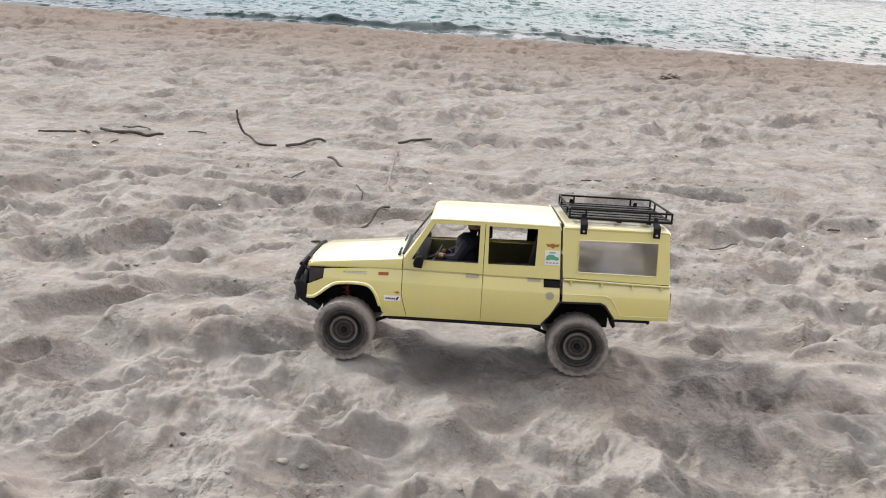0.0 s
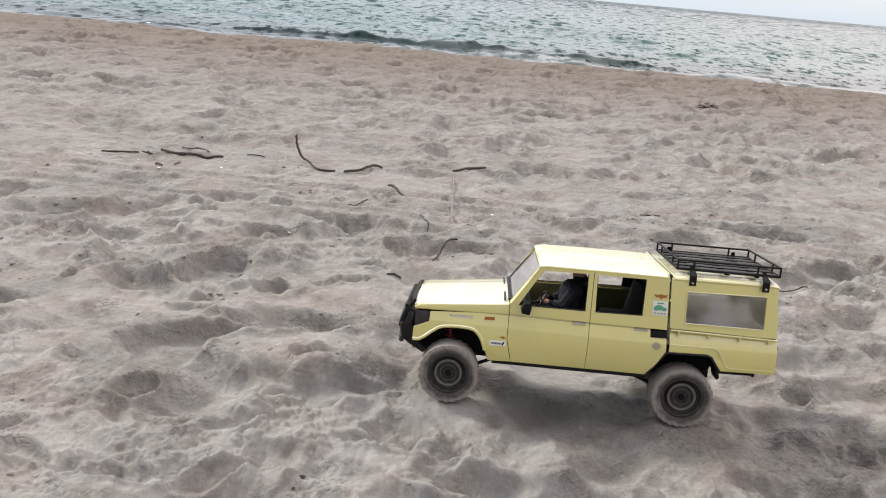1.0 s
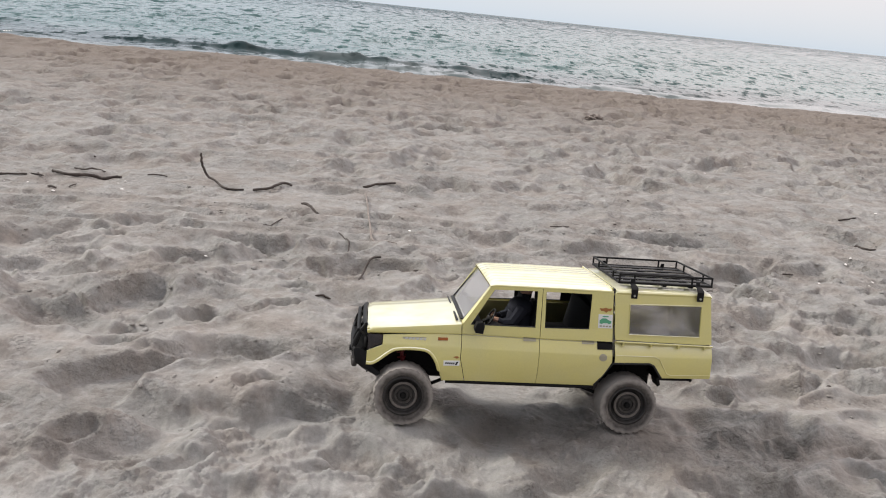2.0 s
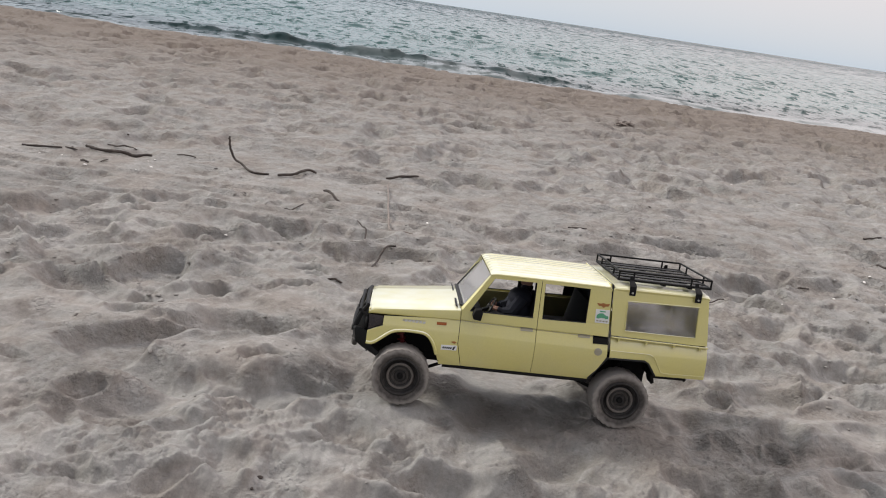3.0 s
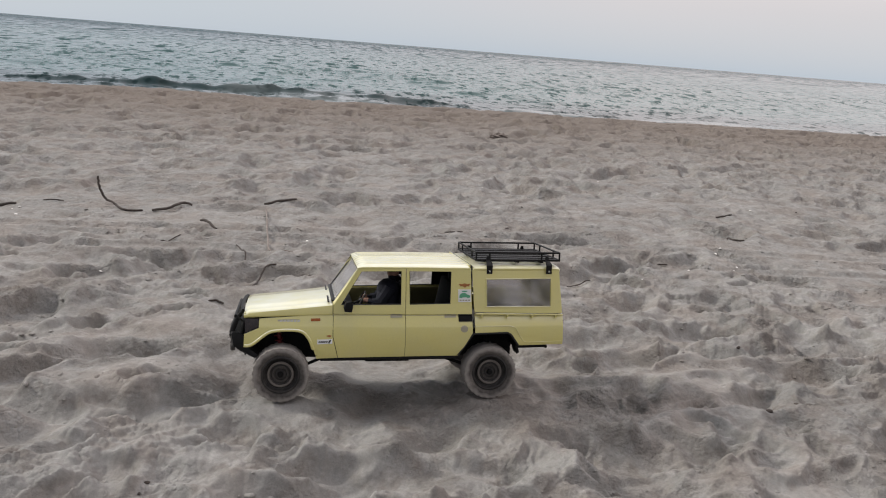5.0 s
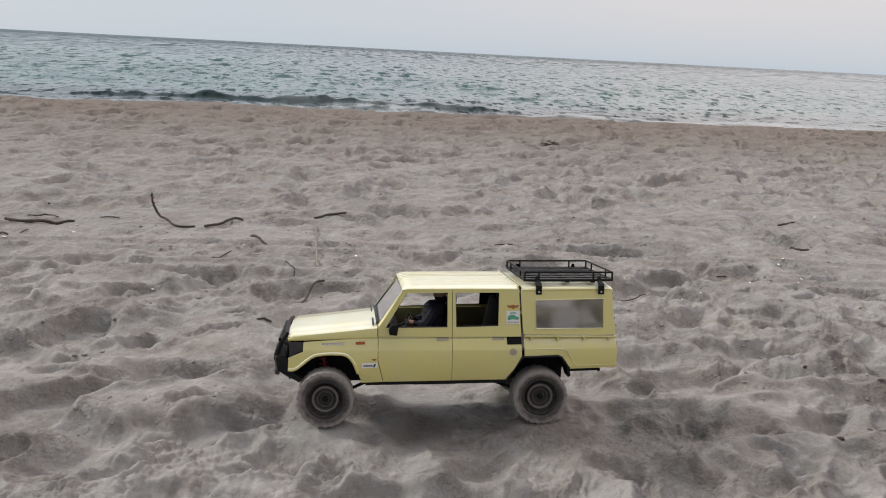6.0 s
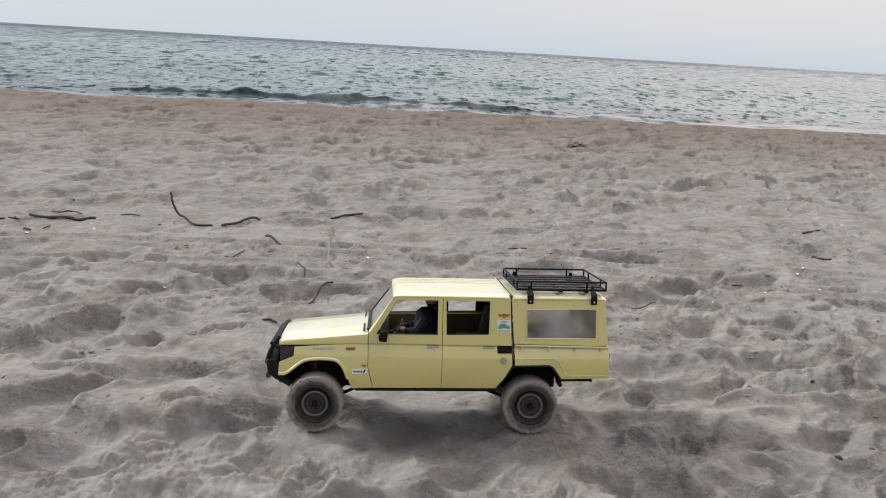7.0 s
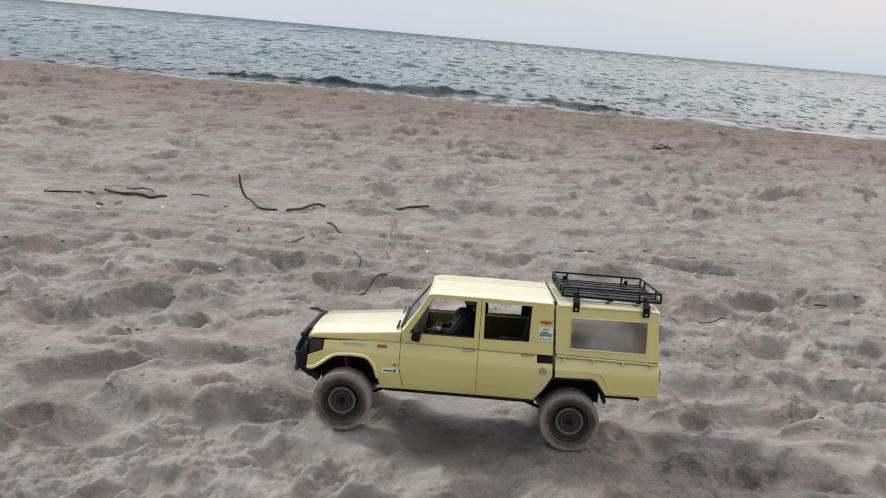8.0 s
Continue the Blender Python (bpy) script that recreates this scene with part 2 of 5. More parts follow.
def sand_material():
    m = bpy.data.materials.new("beach_sand")
    m.use_nodes = True
    nt = m.node_tree
    n, link = nt.nodes, nt.links.new
    b = n["Principled BSDF"]
    b.inputs["Roughness"].default_value = 0.95
    b.inputs["Specular IOR Level"].default_value = 0.2
    geo = n.new("ShaderNodeNewGeometry")
    sep = n.new("ShaderNodeSeparateXYZ")
    link(geo.outputs["Position"], sep.inputs[0])

    def noise_at(scale, detail=6, rough=0.6):
        t = n.new("ShaderNodeTexNoise")
        t.inputs["Scale"].default_value, t.inputs["Detail"].default_value, t.inputs["Roughness"].default_value = scale, detail, rough
        link(geo.outputs["Position"], t.inputs["Vector"])
        return t.outputs[0]

    def span(value, a, c, lo=0.0, hi=1.0):
        r = n.new("ShaderNodeMapRange")
        r.inputs["From Min"].default_value, r.inputs["From Max"].default_value = a, c
        r.inputs["To Min"].default_value, r.inputs["To Max"].default_value = lo, hi
        link(value, r.inputs[0])
        return r.outputs[0]

    def blend(fac, one, two):
        x = n.new("ShaderNodeMixRGB")
        link(fac, x.inputs[0])
        for i, c in ((1, one), (2, two)):
            if isinstance(c, tuple):
                x.inputs[i].default_value = (*c, 1)
            else:
                link(c, x.inputs[i])
        return x.outputs[0]

    def math_node(op, one, two):
        x = n.new("ShaderNodeMath")
        x.operation = op
        for i, c in ((0, one), (1, two)):
            if isinstance(c, float):
                x.inputs[i].default_value = c
            else:
                link(c, x.inputs[i])
        return x.outputs[0]

    base = blend(span(noise_at(3.0), 0.35, 0.65), (0.238, 0.231, 0.217), (0.302, 0.291, 0.273))
    base = blend(span(noise_at(16.0), 0.46, 0.66, 0.0, 0.75), base, (0.205, 0.186, 0.166))
    base = blend(span(noise_at(6.0, 3), 0.47, 0.64, 0.0, 0.7), base, (0.222, 0.194, 0.170))
    base = blend(span(noise_at(26.0, 3), 0.54, 0.66, 0.0, 0.55), base, (0.175, 0.152, 0.134))
    base = blend(span(noise_at(45.0, 4), 0.55, 0.75, 0.0, 0.5), base, (0.185, 0.168, 0.153))
    base = blend(span(noise_at(33.0, 4), 0.56, 0.74, 0.0, 0.5), base, (0.40, 0.385, 0.365))
    shore = math_node("ADD", sep.outputs["Y"], math_node("MULTIPLY", noise_at(1.1), 1.6))
    base = blend(span(shore, 3.4, 6.0, 0.0, 0.85), base, (0.168, 0.138, 0.114))
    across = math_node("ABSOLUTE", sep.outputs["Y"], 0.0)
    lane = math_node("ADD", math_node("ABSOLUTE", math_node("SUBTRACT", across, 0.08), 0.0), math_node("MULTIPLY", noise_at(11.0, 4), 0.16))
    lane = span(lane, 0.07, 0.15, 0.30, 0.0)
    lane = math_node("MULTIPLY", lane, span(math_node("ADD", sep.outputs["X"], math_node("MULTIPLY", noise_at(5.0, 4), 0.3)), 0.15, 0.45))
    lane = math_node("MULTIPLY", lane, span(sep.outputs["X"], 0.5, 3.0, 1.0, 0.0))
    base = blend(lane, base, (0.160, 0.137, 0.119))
    speck = span(noise_at(420.0, 2, 0.7), 0.3, 0.7, 0.93, 1.07)
    speck2 = span(noise_at(130.0, 3, 0.7), 0.3, 0.7, 0.88, 1.10)
    mul = n.new("ShaderNodeVectorMath")
    mul.operation = "SCALE"
    link(base, mul.inputs[0])
    link(math_node("MULTIPLY", speck, speck2), mul.inputs["Scale"])
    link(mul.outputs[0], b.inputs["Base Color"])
    bp = n.new("ShaderNodeBump")
    bp.inputs["Strength"].default_value, bp.inputs["Distance"].default_value = 0.6, 0.0009
    link(math_node("ADD", noise_at(190.0, 4, 0.6), math_node("MULTIPLY", noise_at(650.0, 3, 0.7), 0.3)), bp.inputs["Height"])
    vo = n.new("ShaderNodeTexVoronoi")
    vo.feature = "SMOOTH_F1"
    vo.inputs["Scale"].default_value, vo.inputs["Smoothness"].default_value = 130.0, 0.3
    warp = n.new("ShaderNodeTexNoise")
    warp.inputs["Scale"].default_value, warp.inputs["Detail"].default_value = 60.0, 3
    link(geo.outputs["Position"], warp.inputs["Vector"])
    bent = n.new("ShaderNodeVectorMath")
    bent.operation = "MULTIPLY_ADD"
    bent.inputs[1].default_value = (0.02, 0.02, 0.02)
    link(warp.outputs["Color"], bent.inputs[0])
    link(geo.outputs["Position"], bent.inputs[2])
    link(bent.outputs[0], vo.inputs["Vector"])
    bp2 = n.new("ShaderNodeBump")
    bp2.invert = True
    bp2.inputs["Distance"].default_value = 0.004
    link(span(noise_at(9.0, 5), 0.50, 0.64, 0.0, 0.9), bp2.inputs["Strength"])
    link(vo.outputs["Distance"], bp2.inputs["Height"])
    link(bp.outputs[0], bp2.inputs["Normal"])
    # crumbled lumps, gathered where the sand is churned, smoothed out where it is packed
    bp3 = n.new("ShaderNodeBump")
    bp3.inputs["Distance"].default_value = 0.014
    link(math_node("MULTIPLY", span(noise_at(3.8, 5), 0.45, 0.56, 0.05, 1.0), span(sep.outputs["Y"], 0.4, 2.5, 1.0, 0.6)), bp3.inputs["Strength"])
    link(noise_at(48.0, 6, 0.68), bp3.inputs["Height"])
    link(bp2.outputs[0], bp3.inputs["Normal"])
    # old half-levelled treads
    bp4 = n.new("ShaderNodeBump")
    bp4.inputs["Distance"].default_value = 0.030
    link(span(sep.outputs["Y"], 0.2, 1.3, 0.12, 0.75), bp4.inputs["Strength"])
    link(noise_at(17.0, 5, 0.6), bp4.inputs["Height"])
    link(bp3.outputs[0], bp4.inputs["Normal"])
    link(bp4.outputs[0], b.inputs["Normal"])
    return m


def water_material():
    m = bpy.data.materials.new("sea_water")
    m.use_nodes = True
    nt = m.node_tree
    n, link = nt.nodes, nt.links.new
    b = n["Principled BSDF"]
    b.inputs["Roughness"].default_value, b.inputs["IOR"].default_value = 0.12, 1.33
    geo = n.new("ShaderNodeNewGeometry")
    mp = n.new("ShaderNodeMapping")
    mp.inputs["Scale"].default_value = (0.55, 1.0, 1.0)
    link(geo.outputs["Position"], mp.inputs[0])
    t1 = n.new("ShaderNodeTexNoise")
    t1.inputs["Scale"].default_value, t1.inputs["Detail"].default_value = 3.2, 5
    link(mp.outputs[0], t1.inputs["Vector"])
    t3 = n.new("ShaderNodeTexNoise")
    t3.inputs["Scale"].default_value, t3.inputs["Detail"].default_value = 0.45, 7
    link(mp.outputs[0], t3.inputs["Vector"])
    swell = n.new("ShaderNodeMath")
    swell.operation = "MULTIPLY_ADD"
    swell.inputs[1].default_value = 4.0
    link(t3.outputs[0], swell.inputs[0])
    link(t1.outputs[0], swell.inputs[2])
    bp = n.new("ShaderNodeBump")
    bp.inputs["Strength"].default_value, bp.inputs["Distance"].default_value = 0.25, 0.35
    link(swell.outputs[0], bp.inputs["Height"])
    # green water past the shore wave, greyer deep water, thin foam at the edge
    sep = n.new("ShaderNodeSeparateXYZ")
    link(geo.outputs["Position"], sep.inputs[0])
    # near-black inshore tone: the wave face's shade is put into the colour
    shade = (0.008, 0.028, 0.028, 1)
    mix = None
    for start, end, tone in ((15.2, 18.5, (0.034, 0.088, 0.082, 1)), (24.0, 150.0, (0.026, 0.062, 0.068, 1))):
        dist = n.new("ShaderNodeMapRange")
        dist.inputs["From Min"].default_value, dist.inputs["From Max"].default_value = start, end
        link(sep.outputs["Y"], dist.inputs[0])
        step_mix = n.new("ShaderNodeMixRGB")
        step_mix.inputs[1].default_value, step_mix.inputs[2].default_value = shade, tone
        if mix is not None:
            link(mix.outputs[0], step_mix.inputs[1])
        link(dist.outputs[0], step_mix.inputs[0])
        mix = step_mix
    bp.inputs["Strength"].default_value, bp.inputs["Distance"].default_value = 0.14, 0.10
    # far off only the wave faces that lean towards the shore are seen
    lean = n.new("ShaderNodeMapRange")
    lean.inputs["From Min"].default_value, lean.inputs["From Max"].default_value = 20.0, 400.0
    lean.inputs["To Min"].default_value, lean.inputs["To Max"].default_value = 0.0, 0.22
    link(sep.outputs["Y"], lean.inputs[0])
    # short dark wave faces, longer and broader the farther out they run
    dashes = None
    for wide_x, deep_y, low, rise_0, rise_1, fall_0, fall_1 in ((4.6, 2.3, 0.52, 12.5, 14.0, 24.0, 44.0), (1.9, 0.62, 0.50, 16.0, 30.0, 70.0, 130.0), (0.70, 0.13, 0.48, 55.0, 110.0, 350.0, 800.0), (0.22, 0.015, 0.48, 250.0, 600.0, 9000.0, 9900.0)):
        stretch = n.new("ShaderNodeMapping")
        stretch.inputs["Scale"].default_value = (wide_x, deep_y, 7.0)
        link(geo.outputs["Position"], stretch.inputs[0])
        chop = n.new("ShaderNodeTexNoise")
        chop.inputs["Scale"].default_value, chop.inputs["Detail"].default_value, chop.inputs["Roughness"].default_value = 1.0, 4, 0.6
        link(stretch.outputs[0], chop.inputs["Vector"])
        cut = n.new("ShaderNodeMapRange")
        cut.inputs["From Min"].default_value, cut.inputs["From Max"].default_value = low, low + 0.12
        link(chop.outputs[0], cut.inputs[0])
        band = cut.outputs[0]
        for start, end, one, two in ((rise_0, rise_1, 0.0, 1.0), (fall_0, fall_1, 1.0, 0.0)):
            ease = n.new("ShaderNodeMapRange")
            ease.inputs["From Min"].default_value, ease.inputs["From Max"].default_value = start, end
            ease.inputs["To Min"].default_value, ease.inputs["To Max"].default_value = one, two
            link(sep.outputs["Y"], ease.inputs[0])
            times = n.new("ShaderNodeMath")
            times.operation = "MULTIPLY"
            link(band, times.inputs[0])
            link(ease.outputs[0], times.inputs[1])
            band = times.outputs[0]
        if dashes is None:
            dashes = band
        else:
            most = n.new("ShaderNodeMath")
            most.operation = "MAXIMUM"
            link(dashes, most.inputs[0])
            link(band, most.inputs[1])
            dashes = most.outputs[0]
    force = n.new("ShaderNodeMath")
    force.operation = "MULTIPLY_ADD"
    force.inputs[1].default_value = 0.52
    link(dashes, force.inputs[0])
    link(lean.outputs[0], force.inputs[2])
    slope = n.new("ShaderNodeVectorMath")
    slope.operation = "SCALE"
    slope.inputs[0].default_value = (0.0, -1.0, 0.0)
    link(force.outputs[0], slope.inputs["Scale"])
    facet = n.new("ShaderNodeVectorMath")
    facet.operation = "ADD"
    link(bp.outputs[0], facet.inputs[0])
    link(slope.outputs[0], facet.inputs[1])
    unit = n.new("ShaderNodeVectorMath")
    unit.operation = "NORMALIZE"
    link(facet.outputs[0], unit.inputs[0])
    link(unit.outputs[0], b.inputs["Normal"])
    t2 = n.new("ShaderNodeTexNoise")
    t2.inputs["Scale"].default_value, t2.inputs["Detail"].default_value = 0.8, 8
    link(mp.outputs[0], t2.inputs["Vector"])
    ad = n.new("ShaderNodeMath")
    ad.operation = "MULTIPLY_ADD"
    ad.inputs[1].default_value = 4.0
    link(t2.outputs[0], ad.inputs[0])
    link(sep.outputs["Y"], ad.inputs[2])
    fo = n.new("ShaderNodeMapRange")
    fo.inputs["From Min"].default_value, fo.inputs["From Max"].default_value = 15.6, 16.2
    fo.inputs["To Min"].default_value, fo.inputs["To Max"].default_value = 0.15, 0.0
    link(ad.outputs[0], fo.inputs[0])
    foam = n.new("ShaderNodeMixRGB")
    foam.inputs[2].default_value = (0.75, 0.78, 0.76, 1)
    link(fo.outputs[0], foam.inputs[0])
    link(mix.outputs[0], foam.inputs[1])
    link(foam.outputs[0], b.inputs["Base Color"])
    return m


SAND, WATER = sand_material(), water_material()


# ---- height fields ----
def perlin(x, y, seed=0):
    """Gradient noise, about -1 to 1, for arrays."""
    rng = np.random.RandomState(seed)
    perm = rng.permutation(256)
    ang = rng.rand(256) * 2 * np.pi
    gx, gy = np.cos(ang), np.sin(ang)
    xi, yi = np.floor(x).astype(int), np.floor(y).astype(int)
    fx, fy = x - xi, y - yi
    u, v = fx * fx * fx * (fx * (fx * 6 - 15) + 10), fy * fy * fy * (fy * (fy * 6 - 15) + 10)

    def corner(i, j):
        k = perm[(perm[(xi + i) & 255] + yi + j) & 255]
        return gx[k] * (fx - i) + gy[k] * (fy - j)
    a = corner(0, 0) * (1 - u) + corner(1, 0) * u
    c = corner(0, 1) * (1 - u) + corner(1, 1) * u
    return (a * (1 - v) + c * v) * 1.5


def smooth(v, a, c):
    s = np.clip((v - a) / (c - a), 0, 1)
    return s * s * (3 - 2 * s)


def sheet(name, X, Y, Z, mat):
    """A grid of points as one smooth mesh."""
    rows, cols = X.shape
    me = bpy.data.meshes.new(name)
    co = np.stack([X, Y, Z], -1).reshape(-1, 3).astype(np.float32)
    i = np.arange(rows * cols).reshape(rows, cols)
    quads = np.stack([i[:-1, :-1], i[:-1, 1:], i[1:, 1:], i[1:, :-1]], -1).reshape(-1, 4)
    me.vertices.add(len(co))
    me.vertices.foreach_set("co", co.ravel())
    me.loops.add(quads.size)
    me.loops.foreach_set("vertex_index", quads.ravel().astype(np.int32))
    me.polygons.add(len(quads))
    me.polygons.foreach_set("loop_start", np.arange(0, quads.size, 4, dtype=np.int32))
    me.polygons.foreach_set("use_smooth", np.ones(len(quads), bool))
    me.update(calc_edges=True)
    me.materials.append(mat)
    return new(name, me)


# ---- ground: trodden dry sand, a low crest, the beach face below the water ----
CREST, SEA = 6.2, -0.6
TILT = math.tan(radians(8))
ys, step = [-0.62], 0.0
while ys[-1] < 7.2:
    ys.append(ys[-1] + 0.0015 * ((ys[-1] + 1.15) / 0.55) ** 1.3)
behind = -0.62 - np.concatenate([np.geomspace(0.003, 0.3, 30), np.linspace(0.32, 3.2, 110), np.geomspace(3.3, 80, 24)])[::-1]
beyond = 7.2 + np.geomspace(0.05, 4600, 50)
ROW = np.concatenate([behind, ys, beyond])
side = 1 + np.concatenate([np.geomspace(0.002, 0.1, 30), np.linspace(0.114, 6.0, 90), np.geomspace(6.2, 90, 24)])
COL = np.concatenate([-side[::-1], np.linspace(-1, 1, 900), side])
half = 0.74 + 0.78 * np.clip(ROW + 0.5, 0, 12) + 0.6 * np.clip(-ROW - 0.75, 0, 60)
GX, GY = COL[None, :] * half[:, None], np.repeat(ROW[:, None], len(COL), 1)


def bowls(X, Y, size, turn, seed, lip):
    """Trodden hollows side by side, with worn ridges between them; about -1 to 0."""
    c, d = math.cos(turn) / size, math.sin(turn) / size
    x, y = X * c + Y * d, (Y * c - X * d) * 1.25
    rng = np.random.RandomState(seed)
    jx, jy, deep, wide = rng.rand(64, 64), rng.rand(64, 64), 0.25 + 0.75 * rng.rand(64, 64) ** 1.5, 0.36 + 0.42 * rng.rand(64, 64)
    xi, yi = np.floor(x).astype(int), np.floor(y).astype(int)
    low = np.zeros(x.shape)
    for i in (-1, 0, 1):
        for j in (-1, 0, 1):
            a, b = (xi + i) & 63, (yi + j) & 63
            off = ((xi + i + jx[a, b] - x) ** 2 + (yi + j + jy[a, b] - y) ** 2) / wide[a, b] ** 2
            low = np.minimum(low, -deep[a, b] * np.clip(1 - off, 0, 1) ** lip)
    return low


def ground_height(X, Y):
    wx = X + 0.045 * perlin(X * 4.1, Y * 4.1, 21) + 0.014 * perlin(X * 13, Y * 13, 23)
    wy = Y + 0.045 * perlin(X * 4.1, Y * 4.1, 22) + 0.014 * perlin(X * 13, Y * 13, 24)
    churn = smooth(perlin(wx * 2.3, wy * 2.6, 3), -0.25, 0.30)
    near = smooth(-Y, -2.2, -0.2)
    away = smooth(Y, 0.3, 2.4)
    h = (0.008 + 0.006 * away) * perlin(wx * 1.3, wy * 1.5, 1) + (0.004 + 0.004 * away) * perlin(wx * 3.0, wy * 3.4, 2)
    h += (0.45 + 0.55 * churn) * (0.024 + 0.010 * away) * bowls(wx, wy, 0.27, 0.5, 101, 1.0)
    h += (0.40 + 0.60 * churn) * (0.019 + 0.010 * away) * bowls(wx, wy, 0.145, 1.3, 102, 1.0)
    h += (0.35 + 0.65 * churn) * (0.0105 + 0.0035 * away) * bowls(wx, wy, 0.065, 0.9, 103, 1.0)
    h += (0.35 + 0.65 * churn) * 0.0035 * perlin(wx * 17, wy * 19, 5)
    crumb = 0.5 - np.abs(perlin(X * 30, Y * 32, 7))
    h += (0.10 + 0.90 * churn) * near * 0.0036 * crumb
    crumb = 0.5 - np.abs(perlin(X * 62, Y * 66, 10))
    h += (0.12 + 0.88 * churn) * near * 0.0024 * crumb
    h += near * (0.3 + 0.7 * churn) * 0.0011 * perlin(X * 140, Y * 140, 9)
    return h


GZ = ground_height(GX, GY)


def cells(x, y, seed):
    """Distance to the nearest of a jittered lattice of points, in cells."""
    rng = np.random.RandomState(seed)
    jx, jy = rng.rand(64, 64), rng.rand(64, 64)
    xi, yi = np.floor(x).astype(int), np.floor(y).astype(int)
    best = np.full(x.shape, 9.0)
    for i in (-1, 0, 1):
        for j in (-1, 0, 1):
            a, b = (xi + i) & 63, (yi + j) & 63
            best = np.minimum(best, (xi + i + jx[a, b] - x) ** 2 + (yi + j + jy[a, b] - y) ** 2)
    return np.sqrt(best)


def clods(X, Y):
    """Crumbled sand: rounded lumps of three sizes, gathered in patches."""
    wx, wy = X + 0.004 * perlin(X * 50, Y * 50, 71), Y + 0.004 * perlin(X * 50, Y * 50, 72)
    mask = smooth(perlin(X * 2.6, Y * 3.0, 73) + 0.5 * perlin(X * 8, Y * 9, 74), 0.0, 0.28)
    near = 1 - 0.85 * smooth(Y, 0.35, 1.7)
    h = 0.0048 * np.clip(1 - (cells(wx * 46, wy * 46, 75) / 0.5) ** 2, 0, 1) ** 0.6 * smooth(perlin(X * 9, Y * 10, 76), 0.12, 0.35)
    h += 0.0046 * np.clip(1 - (cells(wx * 92, wy * 92, 77) / 0.52) ** 2, 0, 1) ** 0.6 * smooth(perlin(X * 19, Y * 20, 78), 0.05, 0.35)
    h += 0.0034 * np.clip(1 - (cells(wx * 160, wy * 160, 79) / 0.55) ** 2, 0, 1) ** 0.7 * smooth(perlin(X * 30, Y * 31, 80), -0.05, 0.3)
    return h * (0.10 + 0.70 * mask) * near


def stamp(cx, cy, turn, length, width, depth, rim=0.4, seed=0, blend_by=0.45):
    """Presses a foot-shaped hollow with a pushed-up rim into the sand."""
    reach = 1.8 * max(length, width)
    r0, r1 = np.searchsorted(ROW, (cy - reach, cy + reach))
    if r1 - r0 < 2:
        return
    thin, broad = float(np.min(half[r0:r1])), float(np.max(half[r0:r1]))
    left, right = cx - reach, cx + reach
    c0, c1 = np.searchsorted(COL, (left / (thin if left < 0 else broad) - 0.02, right / (thin if right > 0 else broad) + 0.02))
    if c1 - c0 < 2:
        return
    x, y = GX[r0:r1, c0:c1] - cx, GY[r0:r1, c0:c1] - cy
    a, b = x * math.cos(turn) + y * math.sin(turn), y * math.cos(turn) - x * math.sin(turn)
    b = b * (1 + 0.25 * np.sin(a / length * 2.2))
    r = np.sqrt((a / length) ** 2 + (b / width) ** 2)
    r = r + 0.14 * perlin(x * 11 + seed, y * 11, 11) + 0.02 * perlin(x * 40 + seed, y * 40, 12)
    heel = 0.5 + 0.5 * math.sin(seed * 1.7)
    hollow = -depth * (1 - smooth(r, 0.65 * heel, 1.03)) * (1 + 0.3 * a / length)
    crumbly = 1 - 0.85 * min(max((cy - 0.3) / 1.5, 0), 1)
    lump = 1 + (0.3 + 0.3 * crumbly) * perlin(x * 25 + seed, y * 25, 13) + crumbly * 0.5 * perlin(x * 60 + seed, y * 60, 14)
    patch = GZ[r0:r1, c0:c1]
    calm = blend_by * (1 - smooth(r, 0.6, 1.0))
    level = float(np.average(patch, weights=np.exp(-r * r)))
    GZ[r0:r1, c0:c1] = patch * (1 - calm) + level * calm + hollow + depth * rim * np.exp(-((r - 1.15) / 0.17) ** 2) * lump


rnd = random.Random(7)
for i in range(2600):
    cy, cx = rnd.uniform(-3.8, 6.1), rnd.uniform(-7.5, 7.5)
    size = rnd.uniform(0.75, 1.25)
    stamp(cx, cy, rnd.uniform(0, math.pi), 0.125 * size, rnd.uniform(0.050, 0.080) * size, rnd.uniform(0.012, 0.030) * size, rnd.uniform(0.10, 0.30), i * 3.7)
for i in range(4200):
    cy, cx = rnd.uniform(-3.8, 6.1), rnd.uniform(-7.5, 7.5)
    size = rnd.uniform(0.6, 1.3)
    stamp(cx, cy, rnd.gauss(0, 0.6), 0.065 * size, rnd.uniform(0.022, 0.042) * size, rnd.uniform(0.006, 0.013) * size, rnd.uniform(0.1, 0.35), i * 1.9)
# stretches that feet and wheels have packed flat
packed = smooth(perlin(GX * 1.25 + 0.7, GY * 1.7 + 0.4, 91) + 0.35 * perlin(GX * 4.5, GY * 5.5, 92), -0.30, 0.22)
GZ *= 1 - 0.60 * (1 - packed) * (1 - smooth(GY, 1.2, 3.0))
# the beach lies a little higher on the near side of the track
GZ += 0.020 * smooth(-GY, -0.35, 0.12)
